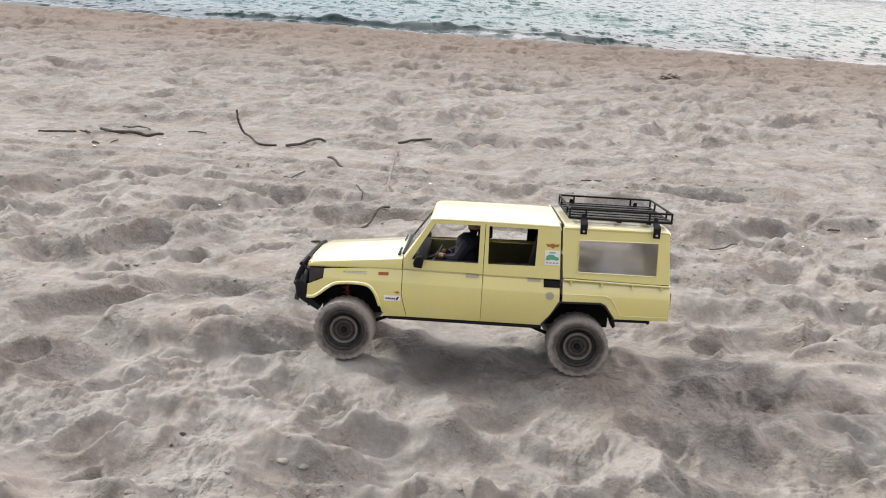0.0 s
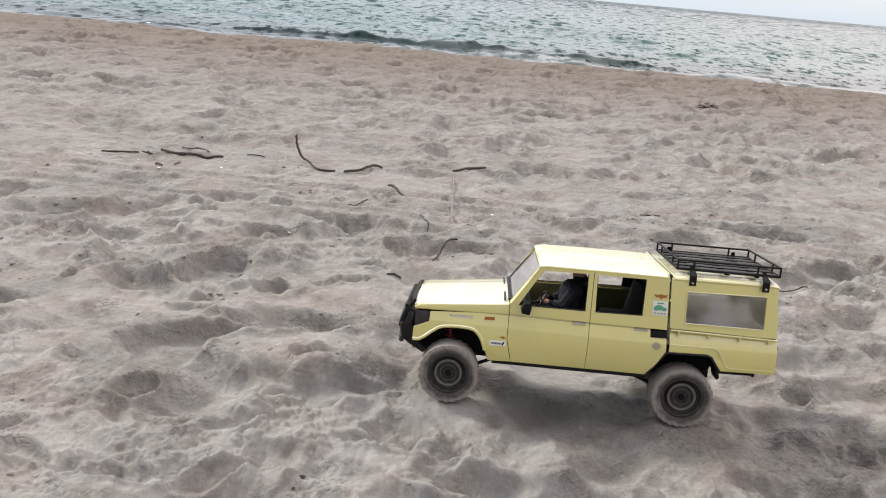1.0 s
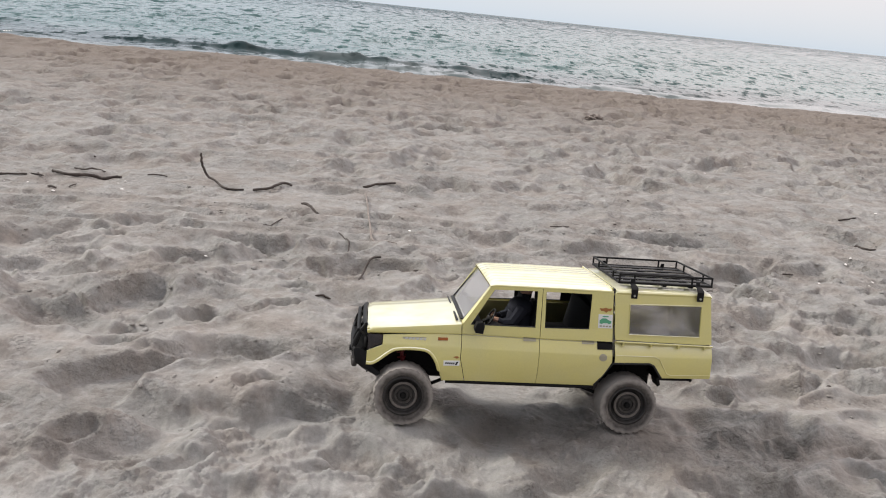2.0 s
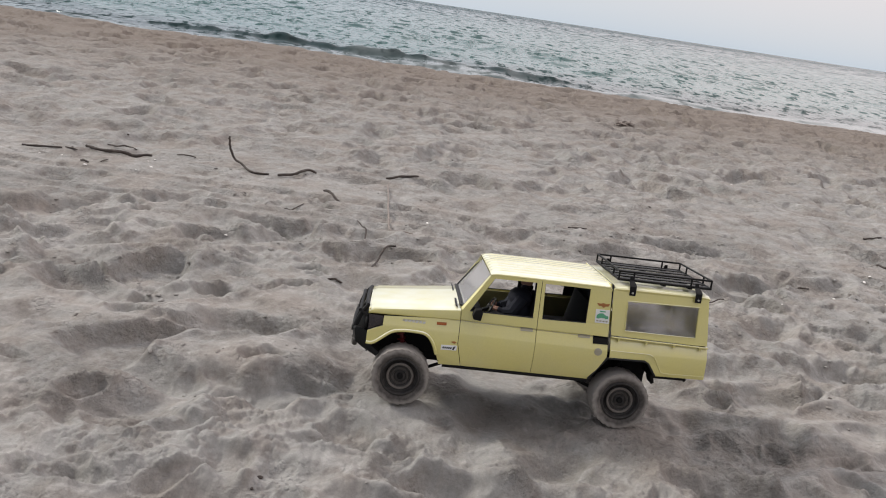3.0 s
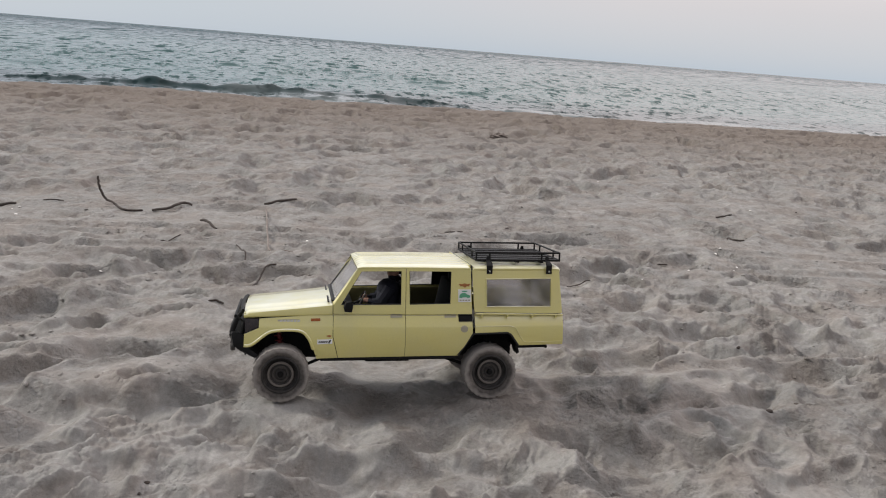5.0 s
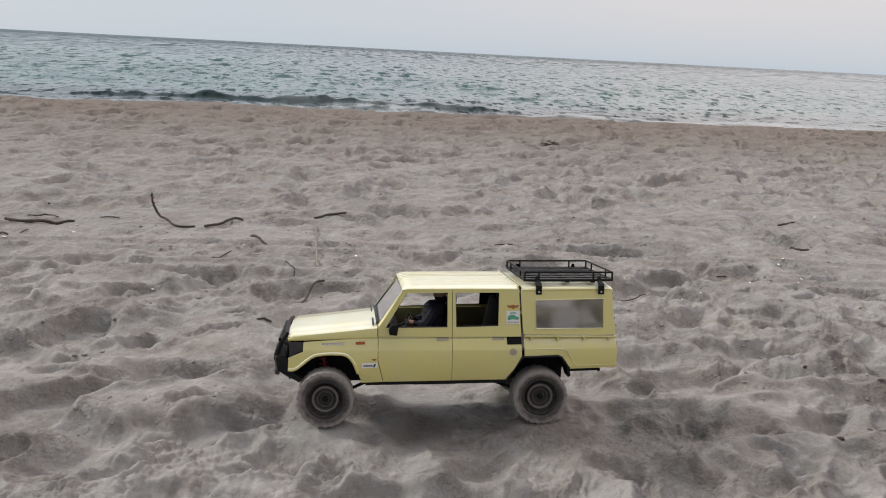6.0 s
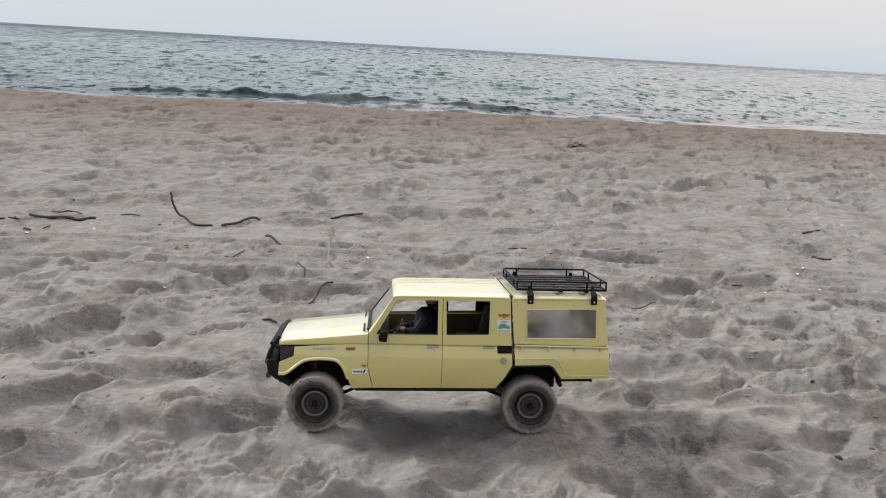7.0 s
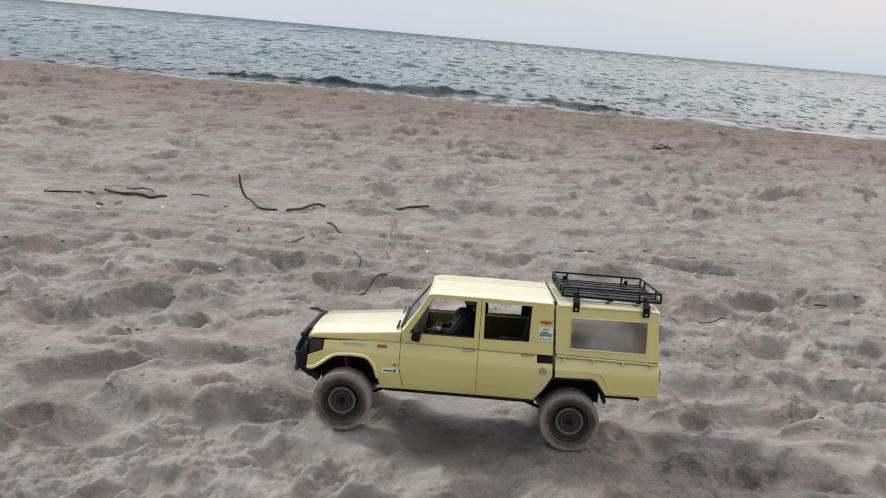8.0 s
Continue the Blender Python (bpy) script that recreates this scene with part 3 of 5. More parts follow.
# ruts that the wheels left behind the truck, and an older pair beyond it
for off, y0, bend, deep, x0 in ((-0.08, 0, 0.05, 0.008, 0.17), (0.08, 0, 0.05, 0.007, 0.17), (0.78, 0, 0.10, 0.007, -2.5), (0.98, 0, 0.10, 0.007, -2.5)):
    line = off + bend * np.sin(np.clip(GX - x0, 0, 9) * 0.9) * np.clip(GX - x0, 0, 1)
    d = np.abs(GY - line) + 0.010 * perlin(GX * 8, GY * 8, 31)
    on = smooth(GX, x0, x0 + 0.1) * (1 - smooth(GX, 2.6, 3.2))
    trod = 0.7 * on * (1 - smooth(d, 0.03, 0.06))
    GZ = GZ * (1 - trod)
    GZ += on * (-deep * (1 - smooth(d, 0.012, 0.032)) + 0.35 * deep * np.exp(-((d - 0.043) / 0.014) ** 2) + (0.0011 * np.sin(GX * 420) * (d < 0.016) * smooth(perlin(GX * 9, GY * 9, 37), -0.1, 0.3) if off < 0.5 else 0))
GZ += clods(GX, GY)
# fresh deep prints round the truck
for i, (cx, cy, turn, length, width, depth) in enumerate(((-0.31, -0.05, 0.25, 0.085, 0.055, 0.024), (-0.06, -0.27, 0.05, 0.130, 0.050, 0.022), (-0.44, 0.17, 0.15, 0.120, 0.050, 0.022),
                                                          (0.36, -0.24, -0.5, 0.110, 0.050, 0.020), (-0.52, -0.16, 0.5, 0.100, 0.052, 0.022), (0.52, 0.14, 0.2, 0.110, 0.048, 0.020), (-0.20, 0.36, -0.2, 0.115, 0.050, 0.020),
                                                          (0.27, 0.42, 0.4, 0.120, 0.048, 0.020), (-0.40, -0.34, 0.1, 0.120, 0.060, 0.024), (-0.75, 0.28, -0.3, 0.115, 0.05, 0.022), (0.68, -0.05, 0.7, 0.110, 0.05, 0.020), (0.15, -0.36, -0.15, 0.09, 0.06, 0.020))):
    stamp(cx, cy, turn, length, width, depth * 1.35, 0.18, 400 + i * 5.3, 0.7)
steps = random.Random(23)
for i in range(44):
    cx, cy = steps.uniform(-1.2, 1.2), steps.uniform(-0.60, 0.95)
    if abs(cx) < 0.42 and -0.22 < cy < 0.30:
        continue
    stamp(cx, cy, steps.uniform(-0.5, 0.9), steps.uniform(0.10, 0.14), steps.uniform(0.045, 0.062), steps.uniform(0.014, 0.032), 0.14, 900 + i * 7.1, 0.6)
for i in range(420):
    cx, cy = steps.uniform(-1.3, 1.3), steps.uniform(-0.60, 1.1)
    if abs(cx) < 0.30 and abs(cy) < 0.15:
        continue
    stamp(cx, cy, steps.uniform(-0.8, 0.8), steps.uniform(0.018, 0.050), steps.uniform(0.012, 0.024), steps.uniform(0.006, 0.016), 0.25, 1500 + i * 3.3, 0.2)
# the truck's bed in the sand
inside = np.maximum(np.abs(GX) - 0.24, np.abs(GY) - 0.115)
inside = 1 - smooth(inside + 0.045 * perlin(GX * 9, GY * 9, 33), -0.01, 0.11)
bed = -TILT * GY + 0.0175 * GX + 0.8 * ground_height(GX, GY) + 0.6 * clods(GX, GY) - 0.010 * np.exp(-((GX + 0.02) / 0.07) ** 2 - ((GY + 0.06) / 0.05) ** 2)
GZ = GZ * (1 - inside) + bed * inside
for wx in (-0.162, 0.162):
    for wy in (-0.080, 0.080):
        r = np.hypot((GX - wx) / 1.5, GY - wy)
        flat = 1 - smooth(r, 0.02, 0.05)
        GZ = GZ * (1 - flat) + flat * (-TILT * wy + 0.0175 * wx + (0.0120 if wx < 0 else 0.0110) + 0.0012 * perlin(GX * 60, GY * 60, 35))
        GZ += 0.014 * np.exp(-((r - 0.055) / 0.016) ** 2) * (0.55 + 0.6 * perlin(GX * 22 + wx, GY * 22, 36))
for i in range(46):
    cx, cy = steps.uniform(-0.50, 0.65), steps.uniform(-0.46, -0.17)
    stamp(cx, cy, steps.uniform(-0.5, 0.7), steps.uniform(0.02, 0.085), steps.uniform(0.016, 0.040), steps.uniform(0.007, 0.018), 0.25, 2600 + i * 4.1, 0.3)
edge = GY - CREST - 0.25 * perlin(GX * 0.5, GY * 0 + 3, 41) - 0.10 * perlin(GX * 1.7, GY * 0 + 5, 42)
GZ = np.where(edge > -0.4, GZ * np.clip(1 - (edge + 0.4) * 0.5, 0.15, 1), GZ)
GZ -= np.clip(edge, 0, 14) ** 2 / (np.clip(edge, 0, 14) + 0.5) * 0.26
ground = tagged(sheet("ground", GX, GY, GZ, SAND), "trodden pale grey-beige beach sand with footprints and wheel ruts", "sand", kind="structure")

# ---- sea ----
drop = np.sort(np.concatenate([np.linspace(235, 30, 520), np.linspace(112.1, 96.1, 90), np.geomspace(29.7, 0.32, 150)]))[::-1]
far = 1.17 * 1310 / drop
WY = far - 1.1
WCOL = np.linspace(-1, 1, 480)
wide = 0.95 * far + 3
WX, WYY = WCOL[None, :] * wide[:, None], np.repeat(WY[:, None], len(WCOL), 1)
gap = np.maximum(np.gradient(WY)[:, None], (wide / 250)[:, None])
WZ = np.zeros_like(WX)
for length, high, seed, skew in ((40.0, 0.22, 68, 0.05), (16.0, 0.16, 69, -0.08), (6.0, 0.09, 61, 0.1), (3.0, 0.06, 62, -0.15), (1.5, 0.09, 63, 0.12), (0.9, 0.09, 64, -0.1), (0.5, 0.06, 65, 0.0)):
    keep = 1 - smooth(gap / length, 0.4, 1.3)
    n1 = perlin(WX / length * 0.55, (WYY + skew * WX) / length, seed)
    busy = 0.4 + 0.9 * smooth(perlin(WX / length * 0.11, WYY / length * 0.13, seed + 20), -0.4, 0.5)
    WZ += keep * high * busy * np.clip((n1 - 0.18) / 0.65, 0, 1) ** 1.2
roll_line = 14.5 + 0.35 * perlin(WX * 0.25, WX * 0 + 2, 66) - 0.05 * WX
across = (WYY - roll_line)
lift = np.exp(-((WX + 1.2) / 4.6) ** 4) * (0.75 + 0.5 * perlin(WX * 0.6, WX * 0 + 8, 67) + 0.25 * perlin(WX * 1.9, WX * 0 + 3, 83))
WZ += 0.045 * np.exp(-((across - 0.3) / 1.2) ** 2) * np.exp(-((WX + 1.2) / 6.0) ** 4) * (perlin(WX * 1.6, WYY * 2.2, 81) + 0.6 * perlin(WX * 3.6, WYY * 4.2, 82))
WZ += 0.16 * lift * np.where(across < 0, np.exp(-(across / 0.15) ** 2), np.exp(-(across / 0.32) ** 2))
sea = tagged(sheet("water", WX, WYY, SEA + WZ, WATER), "choppy grey-green sea with a small shore wave", "sea", kind="structure")


# ---- mesh helpers ----
def finish(name, bm, mat, sharp=35):
    bmesh.ops.remove_doubles(bm, verts=bm.verts, dist=1e-6)
    bmesh.ops.recalc_face_normals(bm, faces=bm.faces)
    me = bpy.data.meshes.new(name)
    bm.to_mesh(me)
    bm.free()
    for m in (mat if isinstance(mat, (list, tuple)) else [mat]):
        me.materials.append(m)
    me.polygons.foreach_set("use_smooth", np.ones(len(me.polygons), bool))
    me.set_sharp_from_angle(angle=radians(sharp))
    return me


def shaped(bm):
    """Draws the body in towards the roof, the nose and the tail, as a narrow cab stands."""
    for v in bm.verts:
        x, y, z = v.co
        y *= float(np.interp(z, (0.10, 0.145, 0.16, 0.24), (0.982, 0.982, 0.962, 0.905)))
        nose = float(np.interp(x, (-0.22, -0.14, -0.083, -0.03, 0.03), (0.165, 0.115, 0.075, 0.025, 0.0)))
        y *= 1 - nose * float(np.interp(z, (0.085, 0.130, 0.165, 0.222), (0.35, 1.0, 1.0, 0.0)))
        y *= float(np.interp(x, (0.06, 0.13, 0.17, 0.25, 0.29), (1.0, 1.03, 1.03, 0.99, 0.955)))
        z = 0.0760 + (z - 0.070) * 0.952 if z < 0.143 else 0.1455 + (z - 0.143) * 0.92
        x = 0.258 + (x - 0.258) * 0.88 if x > 0.258 else x
        v.co = (x * 0.988, y, z)


def part(name, bm, mat, parent, label="", sharp=35, shape=True):
    if shape:
        shaped(bm)
    ob = new(name, finish(name, bm, mat, sharp))
    ob.parent = parent
    return tagged(ob, label)


def share(ob, parent, m=None):
    """Another part on the same mesh."""
    twin = new(ob.name.split(".")[0], ob.data)
    twin.parent = parent
    if m is not None:
        twin.matrix_basis = m
    return twin


def box(x0, x1, y0, y1, z0, z1, round_by=0.0, bm=None):
    own = bm or bmesh.new()
    made = bmesh.ops.create_cube(own, size=1)["verts"]
    for v in made:
        v.co = ((x0 + x1) / 2 + v.co.x * (x1 - x0), (y0 + y1) / 2 + v.co.y * (y1 - y0), (z0 + z1) / 2 + v.co.z * (z1 - z0))
    if round_by:
        edges = list({e for v in made for e in v.link_edges})
        bmesh.ops.bevel(own, geom=edges, offset=round_by, segments=2, affect="EDGES", profile=0.6)
    return own


def prism(outline, y0, y1, round_by=0.0, bm=None):
    """A side outline of (x, z), drawn out from y0 to y1."""
    own = bm or bmesh.new()
    a = [own.verts.new((x, y0, z)) for x, z in outline]
    b = [own.verts.new((x, y1, z)) for x, z in outline]
    own.faces.new(a)
    own.faces.new(b[::-1])
    for i in range(len(a)):
        j = (i + 1) % len(a)
        own.faces.new((a[j], a[i], b[i], b[j]))
    if round_by:
        bmesh.ops.bevel(own, geom=list({e for v in a + b for e in v.link_edges}), offset=round_by, segments=2, affect="EDGES", profile=0.6)
    return own


def tube(path, radius, sides=8, bm=None, taper=None):
    """A round bar along a path of points."""
    own = bm or bmesh.new()
    pts = [Vector(p) for p in path]
    rings = []
    for i, p in enumerate(pts):
        ahead = (pts[min(i + 1, len(pts) - 1)] - pts[max(i - 1, 0)]).normalized()
        a = ahead.orthogonal().normalized() if not rings else (last - ahead * last.dot(ahead)).normalized()
        last = a
        b = ahead.cross(a)
        r = radius * (taper[i] if taper else 1)
        rings.append([own.verts.new(p + (a * math.cos(k * 2 * math.pi / sides) + b * math.sin(k * 2 * math.pi / sides)) * r) for k in range(sides)])
    for one, two in zip(rings, rings[1:]):
        for k in range(sides):
            own.faces.new((one[k], one[(k + 1) % sides], two[(k + 1) % sides], two[k]))
    own.faces.new(rings[0][::-1])
    own.faces.new(rings[-1])
    return own


def lathe(outline, sides=40, bm=None, closed=True, at=(0, 0, 0)):
    """Turns an outline of (radius, y) round the y axis."""
    own = bm or bmesh.new()
    rings = []
    for k in range(sides):
        c, s = math.cos(2 * math.pi * k / sides), math.sin(2 * math.pi * k / sides)
        rings.append([own.verts.new((at[0] + r * c, at[1] + y, at[2] + r * s)) for r, y in outline])
    n = len(outline)
    for k in range(sides):
        one, two = rings[k], rings[(k + 1) % sides]
        for i in range(n if closed else n - 1):
            j = (i + 1) % n
            own.faces.new((one[i], one[j], two[j], two[i]))
    if not closed:
        for i in (0, n - 1):
            if outline[i][0] > 1e-5:
                own.faces.new([r[i] for r in rings])
    return own


def loft(loops, bm=None):
    """Skins a row of closed loops of points and caps both ends."""
    own = bm or bmesh.new()
    rings = [[own.verts.new(p) for p in loop] for loop in loops]
    for one, two in zip(rings, rings[1:]):
        for i in range(len(one)):
            j = (i + 1) % len(one)
            own.faces.new((one[i], one[j], two[j], two[i]))
    own.faces.new(rings[0][::-1])
    own.faces.new(rings[-1])
    return own


# ---- the model truck: nose towards -x, tilted on the sand ----
truck = tagged(new("model_truck"), "pale yellow scale-model double-cab truck with canopy, half sunk in sand", "toy truck")
truck.matrix_basis = pose(0, 0, 0, 0, -1, 0) @ pose(0, 0, 0, -8, 0, 0)
GIRTH = ((0.060, 0.0850), (0.070, 0.0862), (0.0945, 0.0936), (0.1215, 0.0944), (0.1240, 0.0938), (0.1402, 0.0884), (0.1412, 0.0866), (0.1422, 0.0866), (0.1432, 0.0896), (0.158, 0.0894), (0.24, 0.0872))


def girth(z):
    return float(np.interp(z, [g[0] for g in GIRTH], [g[1] for g in GIRTH]))


def panel(outlines, hand, thick=0.0016, proud=0.0, bm=None):
    """Sheet pieces of (x, z) outlines that follow the body's side; hand -1 or 1."""
    own = bm or bmesh.new()
    sub = bmesh.new()
    for outline in outlines:
        sub.faces.new([sub.verts.new((x, 0, z)) for x, z in outline])
    bmesh.ops.remove_doubles(sub, verts=sub.verts, dist=1e-6)
    for z, _ in GIRTH[1:-1]:
        bmesh.ops.bisect_plane(sub, geom=list(sub.verts) + list(sub.edges) + list(sub.faces), plane_co=(0, 0, z), plane_no=(0, 0, 1), dist=1e-6)
    front = {v: own.verts.new((v.co.x, hand * (girth(v.co.z) + proud), v.co.z)) for v in sub.verts}
    back = {v: own.verts.new((v.co.x, hand * (girth(v.co.z) + proud - thick), v.co.z)) for v in sub.verts}
    for face in sub.faces:
        own.faces.new([front[v] for v in face.verts])
        own.faces.new([back[v] for v in reversed(face.verts)])
    for e in sub.edges:
        if len(e.link_faces) == 1:
            a, b = e.verts
            own.faces.new((front[a], front[b], back[b], back[a]))
    sub.free()
    return own


def arc(points, n=4):
    """A rounded line through points (Catmull-Rom)."""
    p = [Vector(q) for q in points]
    p = [2 * p[0] - p[1]] + p + [2 * p[-1] - p[-2]]
    out = []
    for i in range(1, len(p) - 2):
        for k in range(n):
            t = k / n
            out.append(0.5 * (2 * p[i] + (p[i + 1] - p[i - 1]) * t + (2 * p[i - 1] - 5 * p[i] + 4 * p[i + 1] - p[i + 2]) * t * t + (3 * p[i] - p[i - 1] - 3 * p[i + 1] + p[i + 2]) * t ** 3))
    return [tuple(q) for q in out] + [tuple(p[-2])]


FRONT_ARCH = [(-0.110, 0.070), (-0.115, 0.086), (-0.121, 0.102), (-0.132, 0.114), (-0.150, 0.1165), (-0.170, 0.1155), (-0.184, 0.1115), (-0.204, 0.096), (-0.212, 0.0925)]
REAR_ARCH = [(0.112, 0.073), (0.1345, 0.1105), (0.190, 0.1115), (0.196, 0.1085), (0.2095, 0.090)]
for hand in (-1, 1):
    fender = panel([FRONT_ARCH + [(-0.219, 0.094), (-0.2185, 0.111), (-0.197, 0.1205), (-0.1965, 0.1345), (-0.083, 0.1425), (-0.0857, 0.141), (-0.0861, 0.107), (-0.0779, 0.0712)]], hand)
    fender = part("fender", fender, PAINT, truck)
    lip = tube([(x, hand * (girth(z) + 0.0004), z) for x, z in arc([(q[0] - 0.0005, q[1] + 0.001) for q in FRONT_ARCH[1:]] + [(-0.219, 0.094)], 3)], 0.0024, 7)
    part("arch_lip", lip, PAINT, fender)
    # doors, each with its window frame
    door = panel([[(-0.0848, 0.1575), (0.0258, 0.1590), (0.0262, 0.0722), (-0.0770, 0.0712), (-0.0852, 0.107)],
                  [(-0.0848, 0.1575), (-0.0738, 0.1577), (-0.0432, 0.2140), (-0.0480, 0.2190)],
                  [(-0.0432, 0.2140), (0.0190, 0.2148), (0.0258, 0.2205), (-0.0480, 0.2190)],
                  [(0.0190, 0.1589), (0.0258, 0.1590), (0.0258, 0.2205), (0.0190, 0.2148)]], hand)
    door = part("front_door", door, PAINT, truck)
    rear = panel([[(0.0267, 0.1590), (0.1312, 0.1612), (0.1332, 0.1125), (0.1118, 0.0730), (0.0267, 0.0722)],
                  [(0.0267, 0.1590), (0.0325, 0.1591), (0.0312, 0.2148), (0.0267, 0.2205)],
                  [(0.0267, 0.2205), (0.0312, 0.2148), (0.0980, 0.2148), (0.1285, 0.2215)],
                  [(0.0970, 0.1605), (0.1312, 0.1612), (0.1285, 0.2215), (0.0980, 0.2148)]], hand)
    rear = part("rear_door", rear, PAINT, truck)
    for owner, x in ((door, 0.003), (rear, 0.088)):
        grip = panel([[(x, 0.1375), (x + 0.018, 0.1380), (x + 0.018, 0.1425), (x, 0.1420)]], hand, 0.002, 0.0012)
        part("door_handle", grip, GREY, owner, "dull yellow flush handle")
    # near-black sheets added behind the window frames to stand for cab shade
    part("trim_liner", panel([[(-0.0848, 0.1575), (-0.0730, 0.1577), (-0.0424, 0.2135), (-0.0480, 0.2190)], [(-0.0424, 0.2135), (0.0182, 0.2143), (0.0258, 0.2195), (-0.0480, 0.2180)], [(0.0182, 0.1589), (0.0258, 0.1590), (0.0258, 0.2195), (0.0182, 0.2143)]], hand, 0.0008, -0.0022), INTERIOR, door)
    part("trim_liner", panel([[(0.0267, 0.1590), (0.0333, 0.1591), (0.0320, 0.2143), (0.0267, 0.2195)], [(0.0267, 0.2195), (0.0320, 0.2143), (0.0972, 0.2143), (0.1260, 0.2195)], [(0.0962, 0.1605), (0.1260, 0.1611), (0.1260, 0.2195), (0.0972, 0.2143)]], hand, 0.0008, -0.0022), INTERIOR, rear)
    part("window_seal", panel([[(-0.0738, 0.1577), (0.019, 0.1589), (0.019, 0.1602), (-0.0728, 0.1590)]], hand, 0.002, 0.0004), SEAL, door)
    part("window_seal", panel([[(0.0325, 0.1591), (0.097, 0.1605), (0.097, 0.1618), (0.0325, 0.1604)]], hand, 0.002, 0.0004), SEAL, rear)
    part("inner_panel", box(-0.078, 0.128, hand * 0.084, hand * 0.0865, 0.098, 0.1565, 0.0008), INNER, truck)
    # bed side and canopy side
    bed_side = panel([REAR_ARCH[1:] + [(0.2895, 0.090), (0.2880, 0.1405), (0.1362, 0.1445), (0.1372, 0.1110)]], hand, 0.0018, 0.0004)
    bed_side = part("bed_side", bed_side, PAINT, truck)
    part("arch_lip", tube([(x, hand * (girth(z) + 0.0006), z + 0.0008) for x, z in REAR_ARCH], 0.0016, 6), SEAL, bed_side, "black rubber arch lip")
    crease = tube([(x, hand * (girth(z) + 0.0001), z) for x, z in ((0.1380, 0.1235), (0.1960, 0.1235), (0.2040, 0.1200), (0.2170, 0.0975), (0.2230, 0.0950), (0.2885, 0.0955))], 0.0007, 6)
    part("pressed_crease", crease, PAINT, bed_side)
    rail = tube([(0.137, hand * 0.0915, 0.1442), (0.288, hand * 0.0915, 0.1405)], 0.0014, 8)
    for i in range(4):
        box(0.146 + 0.042 * i, 0.149 + 0.042 * i, hand * 0.0905, hand * 0.0935, 0.139 - 0.001 * i, 0.1435 - 0.001 * i, 0.0006, bm=rail)
    part("rope_rail", rail, PAINT, bed_side)
    wall = panel([[(0.1362, 0.1465), (0.2868, 0.1425), (0.2860, 0.1550), (0.2635, 0.1550), (0.1560, 0.1560), (0.1350, 0.1560)],
                  [(0.1350, 0.1560), (0.1560, 0.1560), (0.1545, 0.2020), (0.1310, 0.2180)],
                  [(0.1545, 0.2020), (0.2630, 0.2028), (0.2790, 0.2185), (0.1310, 0.2180)],
                  [(0.2635, 0.1550), (0.2860, 0.1550), (0.2790, 0.2185), (0.2630, 0.2028)]], hand, 0.002)
    wall = part("canopy_side", wall, PAINT, truck)
    pane = panel([[(0.1565, 0.1565), (0.2630, 0.1555), (0.2625, 0.2023), (0.1550, 0.2015)]], hand, 0.0012, -0.0006)
    part("window", pane, SMOKED, wall, "frosted smoke-grey window pane")
    trim = bmesh.new()
    for a, b in (((0.155, 0.1555), (0.2645, 0.1545)), ((0.2645, 0.1545), (0.264, 0.2036)), ((0.264, 0.2036), (0.1538, 0.2025)), ((0.1538, 0.2025), (0.155, 0.1555))):
        tube([(a[0], hand * (girth(a[1]) + 0.0002), a[1]), (b[0], hand * (girth(b[1]) + 0.0002), b[1])], 0.0009, 6, trim)
    part("window_trim", trim, PAINT, wall)
    # lamps, badges, stickers
    part("side_marker", panel([[(-0.1190, 0.1312), (-0.1050, 0.1318), (-0.1050, 0.1358), (-0.1190, 0.1352)]], hand, 0.003, 0.0016), AMBER, fender, "amber side marker lens")
    badge = panel([[(-0.1690, 0.1285), (-0.1350, 0.1298), (-0.1350, 0.1345), (-0.1690, 0.1332)]], hand, 0.0014, 0.0006)
    badge = part("name_badge", badge, GREY, fender, "dull metal name badge")
    part("lettering", panel([[(-0.1660 + 0.0052 * k, 0.1300), (-0.1622 + 0.0052 * k, 0.1302), (-0.1612 + 0.0052 * k, 0.1330), (-0.1650 + 0.0052 * k, 0.1328)] for k in range(6)], hand, 0.0012, 0.0012), CHROME, badge)
    tag = part("sticker", panel([[(-0.1095, 0.0950), (-0.0865, 0.0960), (-0.0865, 0.1035), (-0.1095, 0.1025)]], hand, 0.0008, 0.0005), WHITE, fender, "white sticker with black print")
    part("print", panel([[(-0.1075 + 0.0028 * k, 0.0975), (-0.1054 + 0.0028 * k, 0.0976), (-0.1046 + 0.0028 * k, 0.1002), (-0.1067 + 0.0028 * k, 0.1001)] for k in range(5)] + [[(-0.0930, 0.0966), (-0.0905, 0.0967), (-0.0880, 0.1024), (-0.0915, 0.1012)]], hand, 0.0006, 0.0008), INK, tag)
    part("emblem", panel([[(-0.0965, 0.1085), (-0.0905, 0.1060), (-0.0875, 0.1085), (-0.0905, 0.1100)]], hand, 0.0010, 0.0006), RUST, fender, "small dark red emblem")
    tag = part("sticker", panel([[(0.1095, 0.1635), (0.1300, 0.1638), (0.1295, 0.1850), (0.1090, 0.1848)]], hand, 0.0008, 0.0005), WHITE, rear, "white sticker with green print")
    part("print", panel([[(0.1110, 0.1710), (0.1150, 0.1702), (0.1160, 0.1714), (0.1230, 0.1716), (0.1240, 0.1704), (0.1280, 0.1714), (0.1282, 0.1752), (0.1240, 0.1762), (0.1205, 0.1790), (0.1150, 0.1788), (0.1112, 0.1756)],
                         [(0.1150, 0.1808), (0.1235, 0.1810), (0.1235, 0.1828), (0.1150, 0.1826)]], hand, 0.0006, 0.0008), GREEN, tag)
